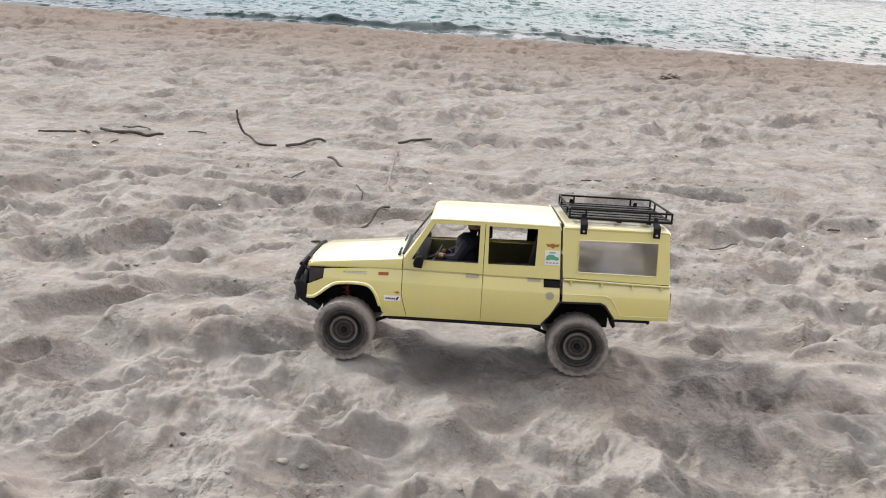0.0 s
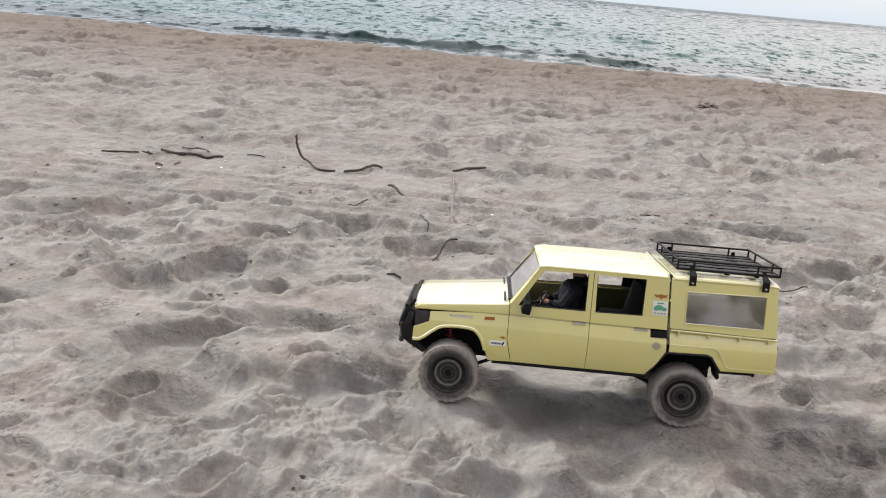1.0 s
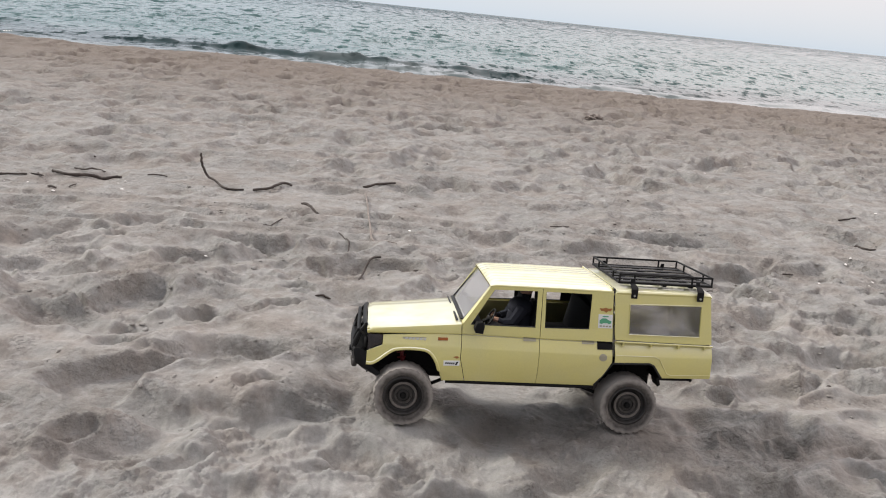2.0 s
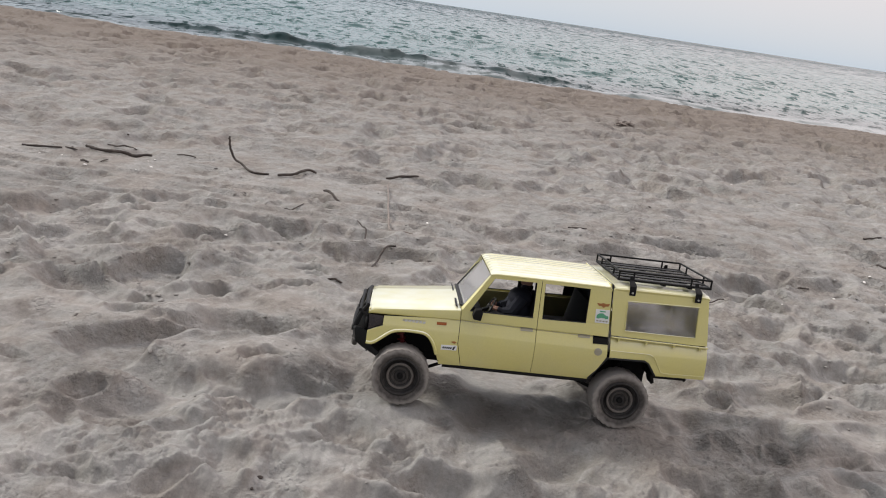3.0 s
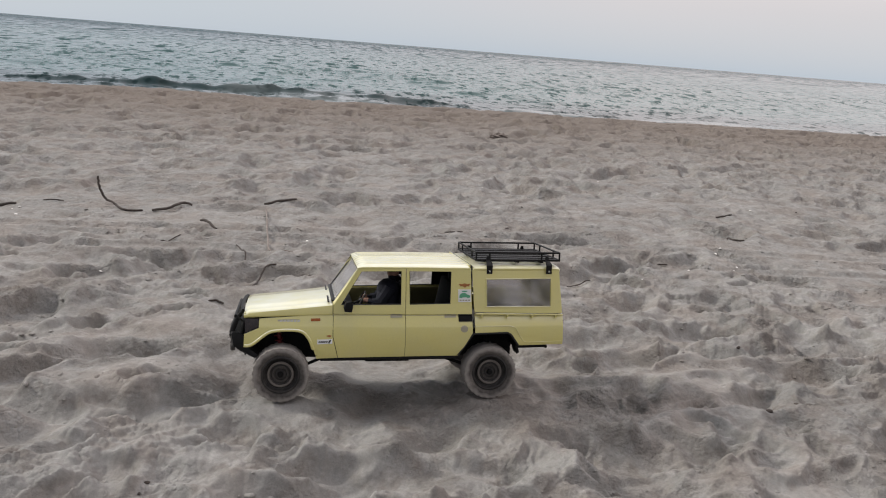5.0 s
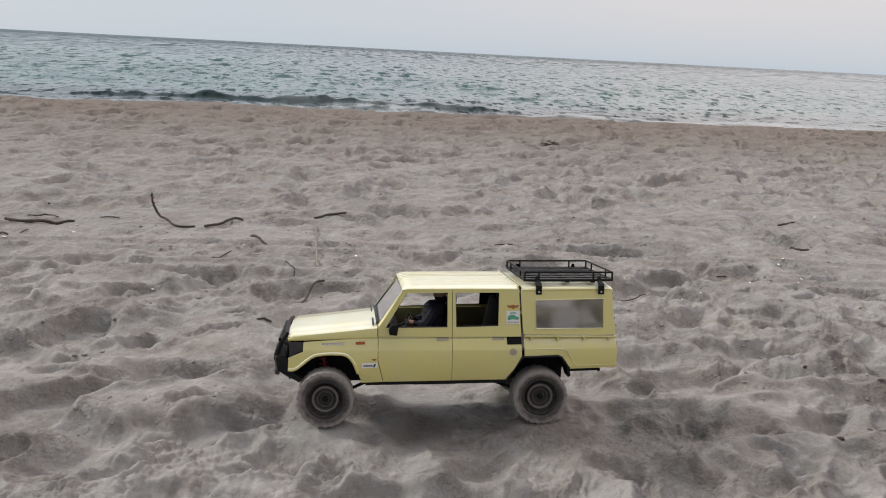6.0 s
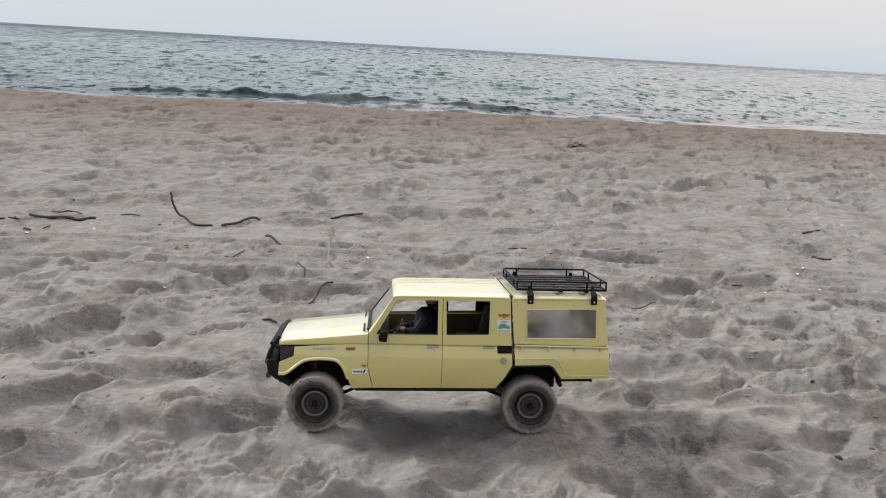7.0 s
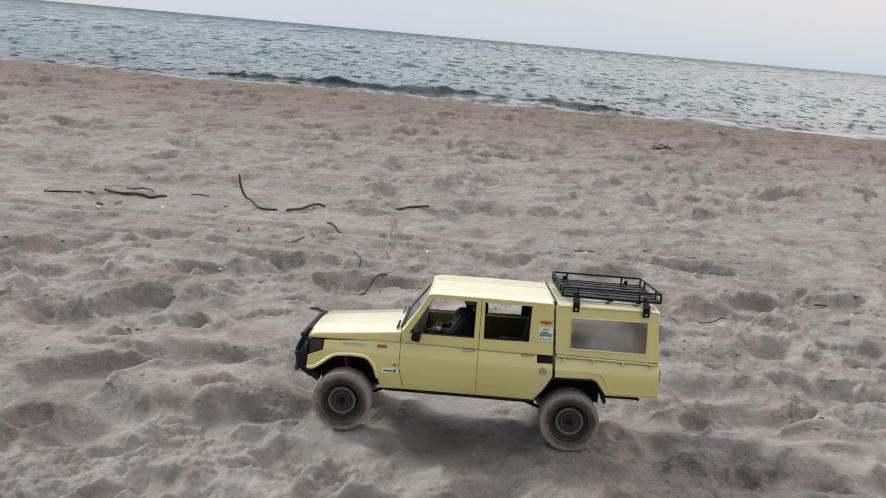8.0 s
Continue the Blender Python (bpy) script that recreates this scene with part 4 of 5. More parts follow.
    part("print", panel([[(0.1115 + 0.0045 * k, 0.1658), (0.1145 + 0.0045 * k, 0.1658), (0.1145 + 0.0045 * k, 0.1678), (0.1115 + 0.0045 * k, 0.1678)] for k in range(4)], hand, 0.0006, 0.0008), GREY, tag)
    part("emblem", panel([[(0.1095, 0.1945), (0.1125, 0.1900), (0.1160, 0.1905), (0.1195, 0.1875), (0.1225, 0.1905), (0.1260, 0.1902), (0.1285, 0.1948), (0.1225, 0.1940), (0.1190, 0.1955), (0.1150, 0.1938)]], hand, 0.0008, 0.0006), RUST, rear, "orange-brown winged emblem")
    part("side_vent", panel([[(0.1105, 0.1310), (0.1328, 0.1315), (0.1322, 0.1430), (0.1100, 0.1425)]], hand, 0.0016, 0.0010), BLACK, rear, "black side vent")
    disc = bmesh.new()
    panel([[(0.1195 + 0.0058 * math.cos(k * 0.5236), 0.1195 + 0.0058 * math.sin(k * 0.5236)) for k in range(12)]], hand, 0.0008, 0.0006, bm=disc)
    part("fuel_cap", disc, GREY, rear, "small worn grey disc")
    # mirror on its arm
    mirror = tube([(-0.058, hand * 0.0895, 0.160), (-0.060, hand * 0.099, 0.163), (-0.0605, hand * 0.101, 0.156)], 0.0016, 6)
    prism([(-0.0690, 0.1500), (-0.0705, 0.1560), (-0.0670, 0.1650), (-0.0585, 0.1665), (-0.0560, 0.1610), (-0.0580, 0.1490)], hand * 0.0945, hand * 0.1090, 0.0015, bm=mirror)
    part("wing_mirror", mirror, BLACK, truck, "black plastic wing mirror")
    # headlamp
    lampbox = prism([(-0.2180, 0.1115), (-0.1975, 0.1210), (-0.1970, 0.1340), (-0.2180, 0.1345)], hand * 0.0895, hand * 0.050, 0.001)
    lampbox = part("headlight", lampbox, LENS, truck, "dark square headlight")
    part("lamp_rim", lathe([(0.0, -0.0012), (0.0085, -0.0012), (0.0105, 0.0006), (0.0105, 0.002), (0.0, 0.002)], 20, closed=False), BLACK, lampbox, shape=False).matrix_basis = pose(-0.2192, hand * 0.066, 0.1225, 0, 0, -90)
    # sill bar and wheel wells
    part("sill_bar", tube([(-0.104, hand * 0.0815, 0.0675), (0.112, hand * 0.0835, 0.0695)], 0.0030, 8), STEEL, truck)
    for name_x, a, b in (("front", -0.218, -0.110), ("rear", 0.104, 0.212)):
        well = box(a, b, hand * 0.040, hand * 0.0895, 0.1165, 0.1185)
        box(a, b, hand * 0.038, hand * 0.041, 0.075, 0.118, bm=well)
        box(a, a + 0.002, hand * 0.04, hand * 0.088, 0.078, 0.118, bm=well)
        box(b - 0.002, b, hand * 0.04, hand * 0.088, 0.075 if a < 0 else 0.089, 0.118, bm=well)
        part("wheel_well", well, BLACK, truck)
    part("mud_flap", prism([(0.2085, 0.090), (0.2130, 0.088), (0.2165, 0.074), (0.2125, 0.071), (0.2100, 0.078)], hand * 0.056, hand * 0.078, 0.0008), BLACK, truck)


def mirrored(halfway):
    """A full run of (y, z) from the half on the near side."""
    return list(halfway) + [(-y, z) for y, z in reversed(halfway) if abs(y) > 1e-6]


def skin(stations, thick=0.0018):
    """Lofts an open run of (y, z) at each x into a sheet with thickness."""
    loops = []
    for x, run in stations:
        loops.append([(x, y, z) for y, z in run] + [(x, y * 0.985, z - thick) for y, z in reversed(run)])
    return loft(loops)


def hood_run(x):
    k = (x + 0.219) / 0.133
    low, top = 0.1375 + 0.0052 * k, 0.1448 + 0.0140 * k - 0.002 * k * (1 - k)
    if x < -0.216:
        top -= 0.0024
    return mirrored([(-0.0897, low), (-0.0894, low + (top - low) * 0.45), (-0.0882, top - 0.0020), (-0.0850, top), (-0.070, top + 0.0010), (-0.058, top + 0.0013), (-0.053, top + 0.0028), (-0.040, top + 0.0032), (-0.020, top + 0.0035), (0, top + 0.0036)])


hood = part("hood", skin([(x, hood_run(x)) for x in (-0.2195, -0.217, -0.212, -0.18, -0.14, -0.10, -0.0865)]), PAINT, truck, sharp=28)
part("hood_front", prism([(-0.2195, 0.1350), (-0.2195, 0.1420), (-0.2170, 0.1440), (-0.2150, 0.1355)], -0.088, 0.088, 0.0006), PAINT, truck)
for hand in (-1, 1):
    part("hinge", box(-0.0935, -0.0915, hand * 0.030, hand * 0.082, 0.1608, 0.1625, 0.0004), SEAL, hood, "black rubber strip")
part("cowl", prism([(-0.0860, 0.1430), (-0.0860, 0.1580), (-0.0830, 0.1622), (-0.0760, 0.1600), (-0.0740, 0.1430)], -0.0865, 0.0865, 0.0006), PAINT, truck)
part("wiper_tray", box(-0.0880, -0.0845, -0.078, 0.078, 0.1615, 0.1642, 0.0006), SEAL, truck)
# windscreen, its rubber and the pillars
part("windscreen", loft([[(-0.0830, -0.0785, 0.1625), (-0.0830, 0.0785, 0.1625), (-0.0816, 0.0785, 0.1620), (-0.0816, -0.0785, 0.1620)],
                         [(-0.0450, -0.0775, 0.2180), (-0.0450, 0.0775, 0.2180), (-0.0436, 0.0775, 0.2175), (-0.0436, -0.0775, 0.2175)]]), CLEAR, truck, "flat windscreen, milky in place of reflected sky").visible_shadow = False
gasket = bmesh.new()
for a, b in (((-0.0832, -0.080, 0.1622), (-0.0832, 0.080, 0.1622)), ((-0.0832, 0.080, 0.1622), (-0.0448, 0.0795, 0.2187)), ((-0.0448, 0.0795, 0.2187), (-0.0448, -0.0795, 0.2187)), ((-0.0448, -0.0795, 0.2187), (-0.0832, -0.080, 0.1622))):
    tube([a, b], 0.0018, 6, gasket)
part("gasket", gasket, SEAL, truck)
for hand in (-1, 1):
    part("pillar", loft([[(-0.0855, hand * 0.0815, 0.1610), (-0.0840, hand * 0.0895, 0.1580), (-0.0740, hand * 0.0895, 0.1580), (-0.0760, hand * 0.0815, 0.1610)],
                         [(-0.0480, hand * 0.0770, 0.2190), (-0.0470, hand * 0.0870, 0.2190), (-0.0400, hand * 0.0870, 0.2190), (-0.0410, hand * 0.0770, 0.2190)]]), PAINT, truck)


def roof_run(lift):
    run = [(-0.0874, 0.2190), (-0.0884, 0.2200), (-0.0878, 0.2215), (-0.0845, 0.2230 + lift), (-0.078, 0.2242 + lift)]
    for k in range(4):
        y = -0.075 + k * 0.0186
        z = 0.2242 + lift + 0.0018 * (k + 1) / 5
        run += [(y, z), (y + 0.0018, z + 0.0012), (y + 0.0120, z + 0.0016), (y + 0.0138, z + 0.0005)]
    return mirrored(run + [(0, 0.2264 + lift)])


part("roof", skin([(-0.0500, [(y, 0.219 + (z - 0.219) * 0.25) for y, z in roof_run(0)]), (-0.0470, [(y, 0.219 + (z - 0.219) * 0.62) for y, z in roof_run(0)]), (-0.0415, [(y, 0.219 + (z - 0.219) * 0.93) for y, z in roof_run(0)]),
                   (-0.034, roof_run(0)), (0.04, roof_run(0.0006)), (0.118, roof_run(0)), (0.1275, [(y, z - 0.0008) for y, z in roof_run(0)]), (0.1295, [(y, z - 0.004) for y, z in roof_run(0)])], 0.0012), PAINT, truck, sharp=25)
# near-black sheets added under roof and at the back, darkening the cab
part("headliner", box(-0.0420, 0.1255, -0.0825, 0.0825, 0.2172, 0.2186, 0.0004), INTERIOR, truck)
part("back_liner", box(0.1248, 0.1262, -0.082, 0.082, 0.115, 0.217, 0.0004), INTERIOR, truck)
part("cab_back", prism([(0.1265, 0.113), (0.1285, 0.113), (0.1285, 0.226), (0.1265, 0.226)], -0.085, 0.085), PAINT, truck)
part("cab_seal", box(0.1290, 0.1318, -0.0868, 0.0868, 0.113, 0.2250, 0.0008), SEAL, truck, "black rubber joint between cab and canopy")


def canopy_run(drop):
    return mirrored([(-0.0878, 0.2175), (-0.0884, 0.2200 - drop), (-0.0870, 0.2222 - drop), (-0.0825, 0.2238 - drop), (-0.06, 0.2250 - drop), (0, 0.2258 - drop)])


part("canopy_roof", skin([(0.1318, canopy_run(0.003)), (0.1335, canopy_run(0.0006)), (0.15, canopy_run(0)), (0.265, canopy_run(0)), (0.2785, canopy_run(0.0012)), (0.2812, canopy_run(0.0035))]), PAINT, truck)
part("canopy_back", prism([(0.2800, 0.2185), (0.2780, 0.2185), (0.2850, 0.1430), (0.2872, 0.1430)], -0.0868, 0.0868, 0.0006), PAINT, truck)
tailgate = part("tailgate", prism([(0.2885, 0.1410), (0.2862, 0.1415), (0.2870, 0.0905), (0.2905, 0.0900), (0.2912, 0.110)], -0.0875, 0.0875, 0.0008), PAINT, truck)
for hand in (-1, 1):
    part("tail_light", box(0.2895, 0.2922, hand * 0.066, hand * 0.084, 0.106, 0.128, 0.001), RED, tailgate, "red tail light")
part("bed_floor", box(0.136, 0.286, -0.086, 0.086, 0.1195, 0.1215), GREY, truck)

# nose: grille, bumper and hoop bars
grille = part("grille", box(-0.2170, -0.2130, -0.052, 0.052, 0.098, 0.1350), BLACK, truck)
for k in range(5):
    part("slat", box(-0.2190, -0.2165, -0.048, 0.048, 0.1020 + 0.0065 * k, 0.1045 + 0.0065 * k, 0.0005), STEEL, grille)
bumper = loft([[(-0.2415 + d, y, 0.1135), (-0.2435 + d, y, 0.1105), (-0.2400 + d, y, 0.0925), (-0.2300 + d, y, 0.0850), (-0.2050 + d * 0.2, y, 0.0735), (-0.1990 + d * 0.1, y, 0.0790), (-0.2120, y, 0.0895), (-0.2190, y, 0.0945), (-0.2190, y, 0.1075), (-0.2320 + d * 0.5, y, 0.1135)]
               for y, d in ((-0.0930, 0.0120), (-0.0900, 0.0060), (-0.070, 0.0015), (0, 0), (0.070, 0.0015), (0.0900, 0.0060), (0.0930, 0.0120))])
bumper = part("bumper", bumper, STEEL, truck, "black steel off-road bumper")
for y in (-0.070, -0.052, 0.052, 0.070):
    part("fog_light", lathe([(0.0, -0.003), (0.0045, -0.003), (0.0058, -0.001), (0.0058, 0.003), (0.0, 0.003)], 16, closed=False), HUB, bumper, "small round clear lamp", shape=False).matrix_basis = pose(-0.2345 + 0.10 * max(0, abs(y) - 0.06), y, 0.0935, 0, 0, -75 if y < 0 else -105)
bar = bmesh.new()
for y, r in ((-0.078, 0.0036), (-0.040, 0.0032), (0.040, 0.0032), (0.078, 0.0036)):
    tube(arc([(-0.2385, y, 0.106), (-0.2355, y, 0.120), (-0.2295, y * 0.98, 0.133), (-0.2215, y * 0.95, 0.1445)]), r * 0.85, 8, bar)
tube(arc([(-0.2215, -0.074, 0.1445), (-0.2235, -0.05, 0.1455), (-0.2240, 0, 0.1457), (-0.2235, 0.05, 0.1455), (-0.2215, 0.074, 0.1445)]), 0.0030, 8, bar)
tube([(-0.2318, -0.077, 0.1360), (-0.2318, 0.077, 0.1360)], 0.0030, 8, bar)
for y in (-0.080, 0.080):
    tube([(-0.2300, y * 0.98, 0.136), (-0.2200, y * 1.05, 0.128), (-0.2170, y * 1.05, 0.108)], 0.0018, 6, bar)
for y in (-0.0785, 0.0745):
    prism([(-0.2385, 0.108), (-0.2285, 0.1340), (-0.2262, 0.1330), (-0.2305, 0.1200), (-0.2355, 0.108)], y, y + 0.004, 0.0006, bm=bar)
part("bull_bar", bar, STEEL, bumper, "black tubular bull bar")
part("tow_hook", box(-0.2445, -0.2390, -0.030, -0.022, 0.092, 0.100, 0.001), STEEL, bumper)

# chassis, axles, dampers, hitch
frame_rail = box(-0.205, 0.212, -0.040, -0.030, 0.060, 0.074, 0.001)
box(-0.205, 0.212, 0.030, 0.040, 0.060, 0.074, 0.001, bm=frame_rail)
for x in (-0.19, -0.08, 0.04, 0.12, 0.20):
    box(x, x + 0.008, -0.032, 0.032, 0.062, 0.072, bm=frame_rail)
part("chassis", frame_rail, BLACK, truck)
part("floor_pan", box(-0.112, 0.118, -0.083, 0.083, 0.0735, 0.0765), BLACK, truck)
part("gearbox", box(-0.03, 0.045, -0.022, 0.022, 0.045, 0.066, 0.004), BLACK, truck)
for x in (-0.165, 0.165):
    axle = tube([(x, -0.085, 0.051), (x, 0.085, 0.051)], 0.0062, 10)
    lathe([(0.004, -0.012), (0.014, -0.008), (0.015, 0.006), (0.006, 0.012)], 14, axle, False, (x, 0.012, 0.051))
    part("axle", axle, BLACK, truck)
    for hand in (-1, 1):
        damper = tube([(x + 0.004, hand * 0.060, 0.050), (x - 0.004, hand * 0.056, 0.112)], 0.0030, 8)
        coil = [(x + 0.004 - 0.008 * k / 60 + 0.0062 * math.cos(k * 0.62), hand * (0.060 - 0.004 * k / 60) + 0.0062 * math.sin(k * 0.62), 0.058 + 0.046 * k / 60) for k in range(61)]
        tube(coil, 0.0011, 5, damper)
        part("damper", damper, RED if x < 0 else BLACK, truck, "red coil-over damper" if x < 0 else "black coil-over damper")
part("link_arm", tube([(0.090, -0.050, 0.062), (0.150, -0.062, 0.043)], 0.0028, 6), BLACK, truck)
part("link_arm", tube([(-0.100, -0.050, 0.062), (-0.150, -0.062, 0.043)], 0.0028, 6), BLACK, truck)
step = box(0.208, 0.2600, -0.082, 0.082, 0.0825, 0.0868, 0.0008)
tube([(0.260, -0.0840, 0.0846), (0.260, 0.0840, 0.0846)], 0.0030, 8, step)
part("rear_step", step, STEEL, truck)

# cabin inside
part("cabin_floor", box(-0.080, 0.127, -0.084, 0.084, 0.0955, 0.0985), INTERIOR, truck)
part("dashboard", prism([(-0.080, 0.100), (-0.080, 0.160), (-0.066, 0.1635), (-0.054, 0.156), (-0.056, 0.135), (-0.064, 0.100)], -0.083, 0.083, 0.002), INTERIOR, truck)
for y in (-0.044, 0.044):
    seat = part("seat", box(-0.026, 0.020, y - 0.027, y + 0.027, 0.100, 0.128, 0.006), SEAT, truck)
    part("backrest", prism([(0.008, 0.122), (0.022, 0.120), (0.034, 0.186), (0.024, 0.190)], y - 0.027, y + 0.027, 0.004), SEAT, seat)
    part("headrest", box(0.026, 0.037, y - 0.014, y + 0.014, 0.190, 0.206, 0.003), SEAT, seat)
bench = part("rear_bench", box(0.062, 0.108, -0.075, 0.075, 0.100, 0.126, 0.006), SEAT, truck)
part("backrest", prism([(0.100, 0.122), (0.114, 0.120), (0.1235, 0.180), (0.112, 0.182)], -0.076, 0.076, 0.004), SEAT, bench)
wheel_ring = bmesh.new()
ring = [(-0.040 + 0.0155 * math.cos(a) * 0.45, -0.044 + 0.0155 * math.sin(a), 0.158 + 0.0155 * math.cos(a) * 0.9) for a in [k * math.pi / 12 for k in range(25)]]
tube(ring, 0.0016, 6, wheel_ring)
tube([(-0.040, -0.044, 0.158), (-0.060, -0.044, 0.148)], 0.0025, 6, wheel_ring)
tube([(-0.040, -0.0595, 0.158), (-0.040, -0.0285, 0.158)], 0.0014, 6, wheel_ring)
part("steering_wheel", wheel_ring, BLACK, truck)

# roof rack on its brackets
rack = bmesh.new()
X0, X1, YW, ZT, ZB = 0.1390, 0.2770, 0.0670, 0.2400, 0.2280
for z, r in ((ZT, 0.0015), (ZB, 0.0019)):
    for y in (-YW, YW):
        tube([(X0, y, z), (X1, y, z)], r, 8, rack)
    for x in (X0, X1):
        tube([(x, -YW, z), (x, YW, z)], r, 8, rack)
rack = part("roof_rack", rack, STEEL, truck, "black steel basket roof rack", shape=False)
post = None
for x, y in [(x, y) for x in (X0, X0 + 0.022, X1 - 0.030, X1) for y in (-YW, YW)] + [(x, y) for x in (X0, X1) for y in (-0.036, 0.036)]:
    if post is None:
        post = part("post", tube([(0, 0, ZB), (0, 0, ZT)], 0.0014, 6), STEEL, rack, shape=False)
        post.matrix_basis = pose(x, y, 0)
    else:
        share(post, rack, pose(x, y, 0))
for k in range(6):
    y = -0.058 + k * 0.0232
    part("slat", box(X0, X1, y - 0.0062, y + 0.0062, ZB - 0.0008, ZB + 0.0008, 0.0003), STEEL, rack, shape=False)
for x in (X0 + 0.022, X0 + 0.068, X1 - 0.030):
    part("crossbar", box(x - 0.003, x + 0.003, -YW, YW, ZB - 0.0040, ZB - 0.0009, 0.0004), STEEL, rack, shape=False)
for hand in (-1, 1):
    for x in (0.1575, 0.2550):
        clip = loft([[(x - w, hand * y, z), (x + w, hand * y, z), (x + w, hand * (y - 0.0016), z), (x - w, hand * (y - 0.0016), z)] for y, z, w in ((0.0700, 0.2345, 0.0022), (0.0715, 0.2285, 0.0032), (0.0810, 0.2245, 0.0048), (0.0836, 0.2215, 0.0048), (0.0838, 0.2085, 0.0045))])
        clip = part("bracket", clip, STEEL, rack, shape=False)
        part("bolt", lathe([(0.0, -0.001), (0.0014, -0.001), (0.0016, 0.001), (0.0, 0.001)], 8, closed=False), CHROME, clip, "bright bolt head", shape=False).matrix_basis = pose(x, hand * 0.0842, 0.2125)

# wheels: dusty off-road tyres on dark dished rims
TYRE_RUN = [(0.0278, -0.0140), (0.0310, -0.0170), (0.0345, -0.0182), (0.0390, -0.0180), (0.0412, -0.0165), (0.0418, -0.0120), (0.0420, 0.0), (0.0418, 0.0120), (0.0412, 0.0165), (0.0390, 0.0180), (0.0345, 0.0182), (0.0310, 0.0170), (0.0278, 0.0140)]
RIM_RUN = [(0.0278, 0.0140), (0.0286, -0.0140), (0.0286, -0.0160), (0.0264, -0.0166), (0.0250, -0.0150), (0.0242, -0.0100), (0.0196, -0.0080), (0.0176, -0.0112), (0.0150, -0.0118), (0.0132, -0.0104), (0.0120, -0.0080), (0.0, -0.0080)]
wheels = []
for x in (-0.165, 0.165):
    for hand in (-1, 1):
        spot = pose(x * 0.982, hand * 0.0790, 0.0550 if x < 0 else 0.0525, 0, 17 * x * 60, 0 if hand < 0 else 180)
        if wheels:
            rim = share(wheels[0], truck, spot)
            for child in wheels[0].children:
                share(child, rim, child.matrix_basis.copy())
            wheels.append(rim)
            continue
        rim = part("wheel", lathe(RIM_RUN, 40, closed=False), RIM, truck, "dark dished steel wheel", shape=False)
        rim.matrix_basis = spot
        wheels.append(rim)
        tread = lathe(TYRE_RUN, 48)
        for k in range(26):
            for row, off, wy, wl in ((-0.0135, 0, 0.0040, 0.0036), (-0.0045, 0.5, 0.0034, 0.0030), (0.0045, 0, 0.0034, 0.0030), (0.0135, 0.5, 0.0040, 0.0036)):
                turn = Matrix.Rotation((k + off) * 2 * math.pi / 26, 4, "Y")
                lug = bmesh.ops.create_cube(tread, size=1)["verts"]
                for v in lug:
                    v.co = turn @ Vector((v.co.x * wl, row + v.co.y * wy * 2, 0.0411 + v.co.z * 0.0014))
            for row in (-0.0172, 0.0172):
                turn = Matrix.Rotation((k + 0.25) * 2 * math.pi / 26, 4, "Y")
                lug = bmesh.ops.create_cube(tread, size=1)["verts"]
                for v in lug:
                    v.co = turn @ Vector((v.co.x * 0.0044, row + v.co.y * 0.0018, 0.0387 + v.co.z * 0.0046))
        part("tyre", tread, TYRE, rim, "sand-dusted knobbly black tyre", shape=False)
        hub = lathe([(0.0, -0.0098), (0.0086, -0.0098), (0.0094, -0.0117), (0.0124, -0.0120), (0.0136, -0.0106), (0.0138, -0.0080), (0.0, -0.0080)], 28, closed=False)
        part("hub", hub, HUB, rim, "dusty worn metal hub plate", shape=False)
        part("hub_plate", lathe([(0.0, -0.0108), (0.0078, -0.0108), (0.0085, -0.0102), (0.0085, -0.0094), (0.0, -0.0094)], 24, closed=False), RIM, rim, "dark plate inside the hub ring", shape=False)
        part("hub_cap", lathe([(0.0, -0.0166), (0.0030, -0.0166), (0.0042, -0.0152), (0.0046, -0.0118), (0.0, -0.0118)], 16, closed=False), BLACK, rim, "small black hub cap", shape=False)
        part("rim_ring", lathe([(0.0200, -0.0124), (0.0188, -0.0136), (0.0168, -0.0132), (0.0160, -0.0112), (0.0186, -0.0104)], 36), RING, rim, "worn bare-metal ring", shape=False)
        nut = part("lug_nut", lathe([(0.0, -0.0132), (0.0009, -0.0132), (0.0010, -0.0118), (0.0, -0.0118)], 6, closed=False), RIM, rim, shape=False)
        nut.matrix_basis = pose(0.0104, 0, 0)
        for k in range(1, 6):
            share(nut, rim, pose(0.0104 * math.cos(k * math.pi / 3), 0, 0.0104 * math.sin(k * math.pi / 3)))

# the seated toy figure at the wheel: one plain mesh
toy = bmesh.new()


def blob(x, y, z, rx, ry, rz):
    made = bmesh.ops.create_icosphere(toy, subdivisions=2, radius=1)["verts"]
    for v in made:
        v.co = (x + v.co.x * rx, y + v.co.y * ry, z + v.co.z * rz)


blob(0.004, -0.044, 0.156, 0.021, 0.025, 0.034)
blob(0.004, -0.044, 0.179, 0.019, 0.028, 0.017)
blob(0.011, -0.044, 0.2075, 0.0100, 0.0090, 0.0125)
blob(0.010, -0.044, 0.194, 0.006, 0.006, 0.008)
for hand in (-1, 1):
    tube([(0.004, -0.044 + hand * 0.023, 0.183), (-0.010, -0.044 + hand * 0.024, 0.160), (-0.022, -0.044 + hand * 0.019, 0.158)], 0.0080, 8, toy, (1.2, 1.1, 0.9))
    tube([(-0.022, -0.044 + hand * 0.019, 0.158), (-0.030, -0.044 + hand * 0.016, 0.160), (-0.037, -0.044 + hand * 0.0145, 0.161)], 0.0042, 8, toy, (1.1, 1.0, 0.9))
    tube([(0.0, -0.044 + hand * 0.010, 0.132), (-0.030, -0.044 + hand * 0.012, 0.132), (-0.040, -0.044 + hand * 0.012, 0.106)], 0.008, 8, toy)
shaped(toy)
me = finish("driver_doll", toy, [CLOTH, SKIN])
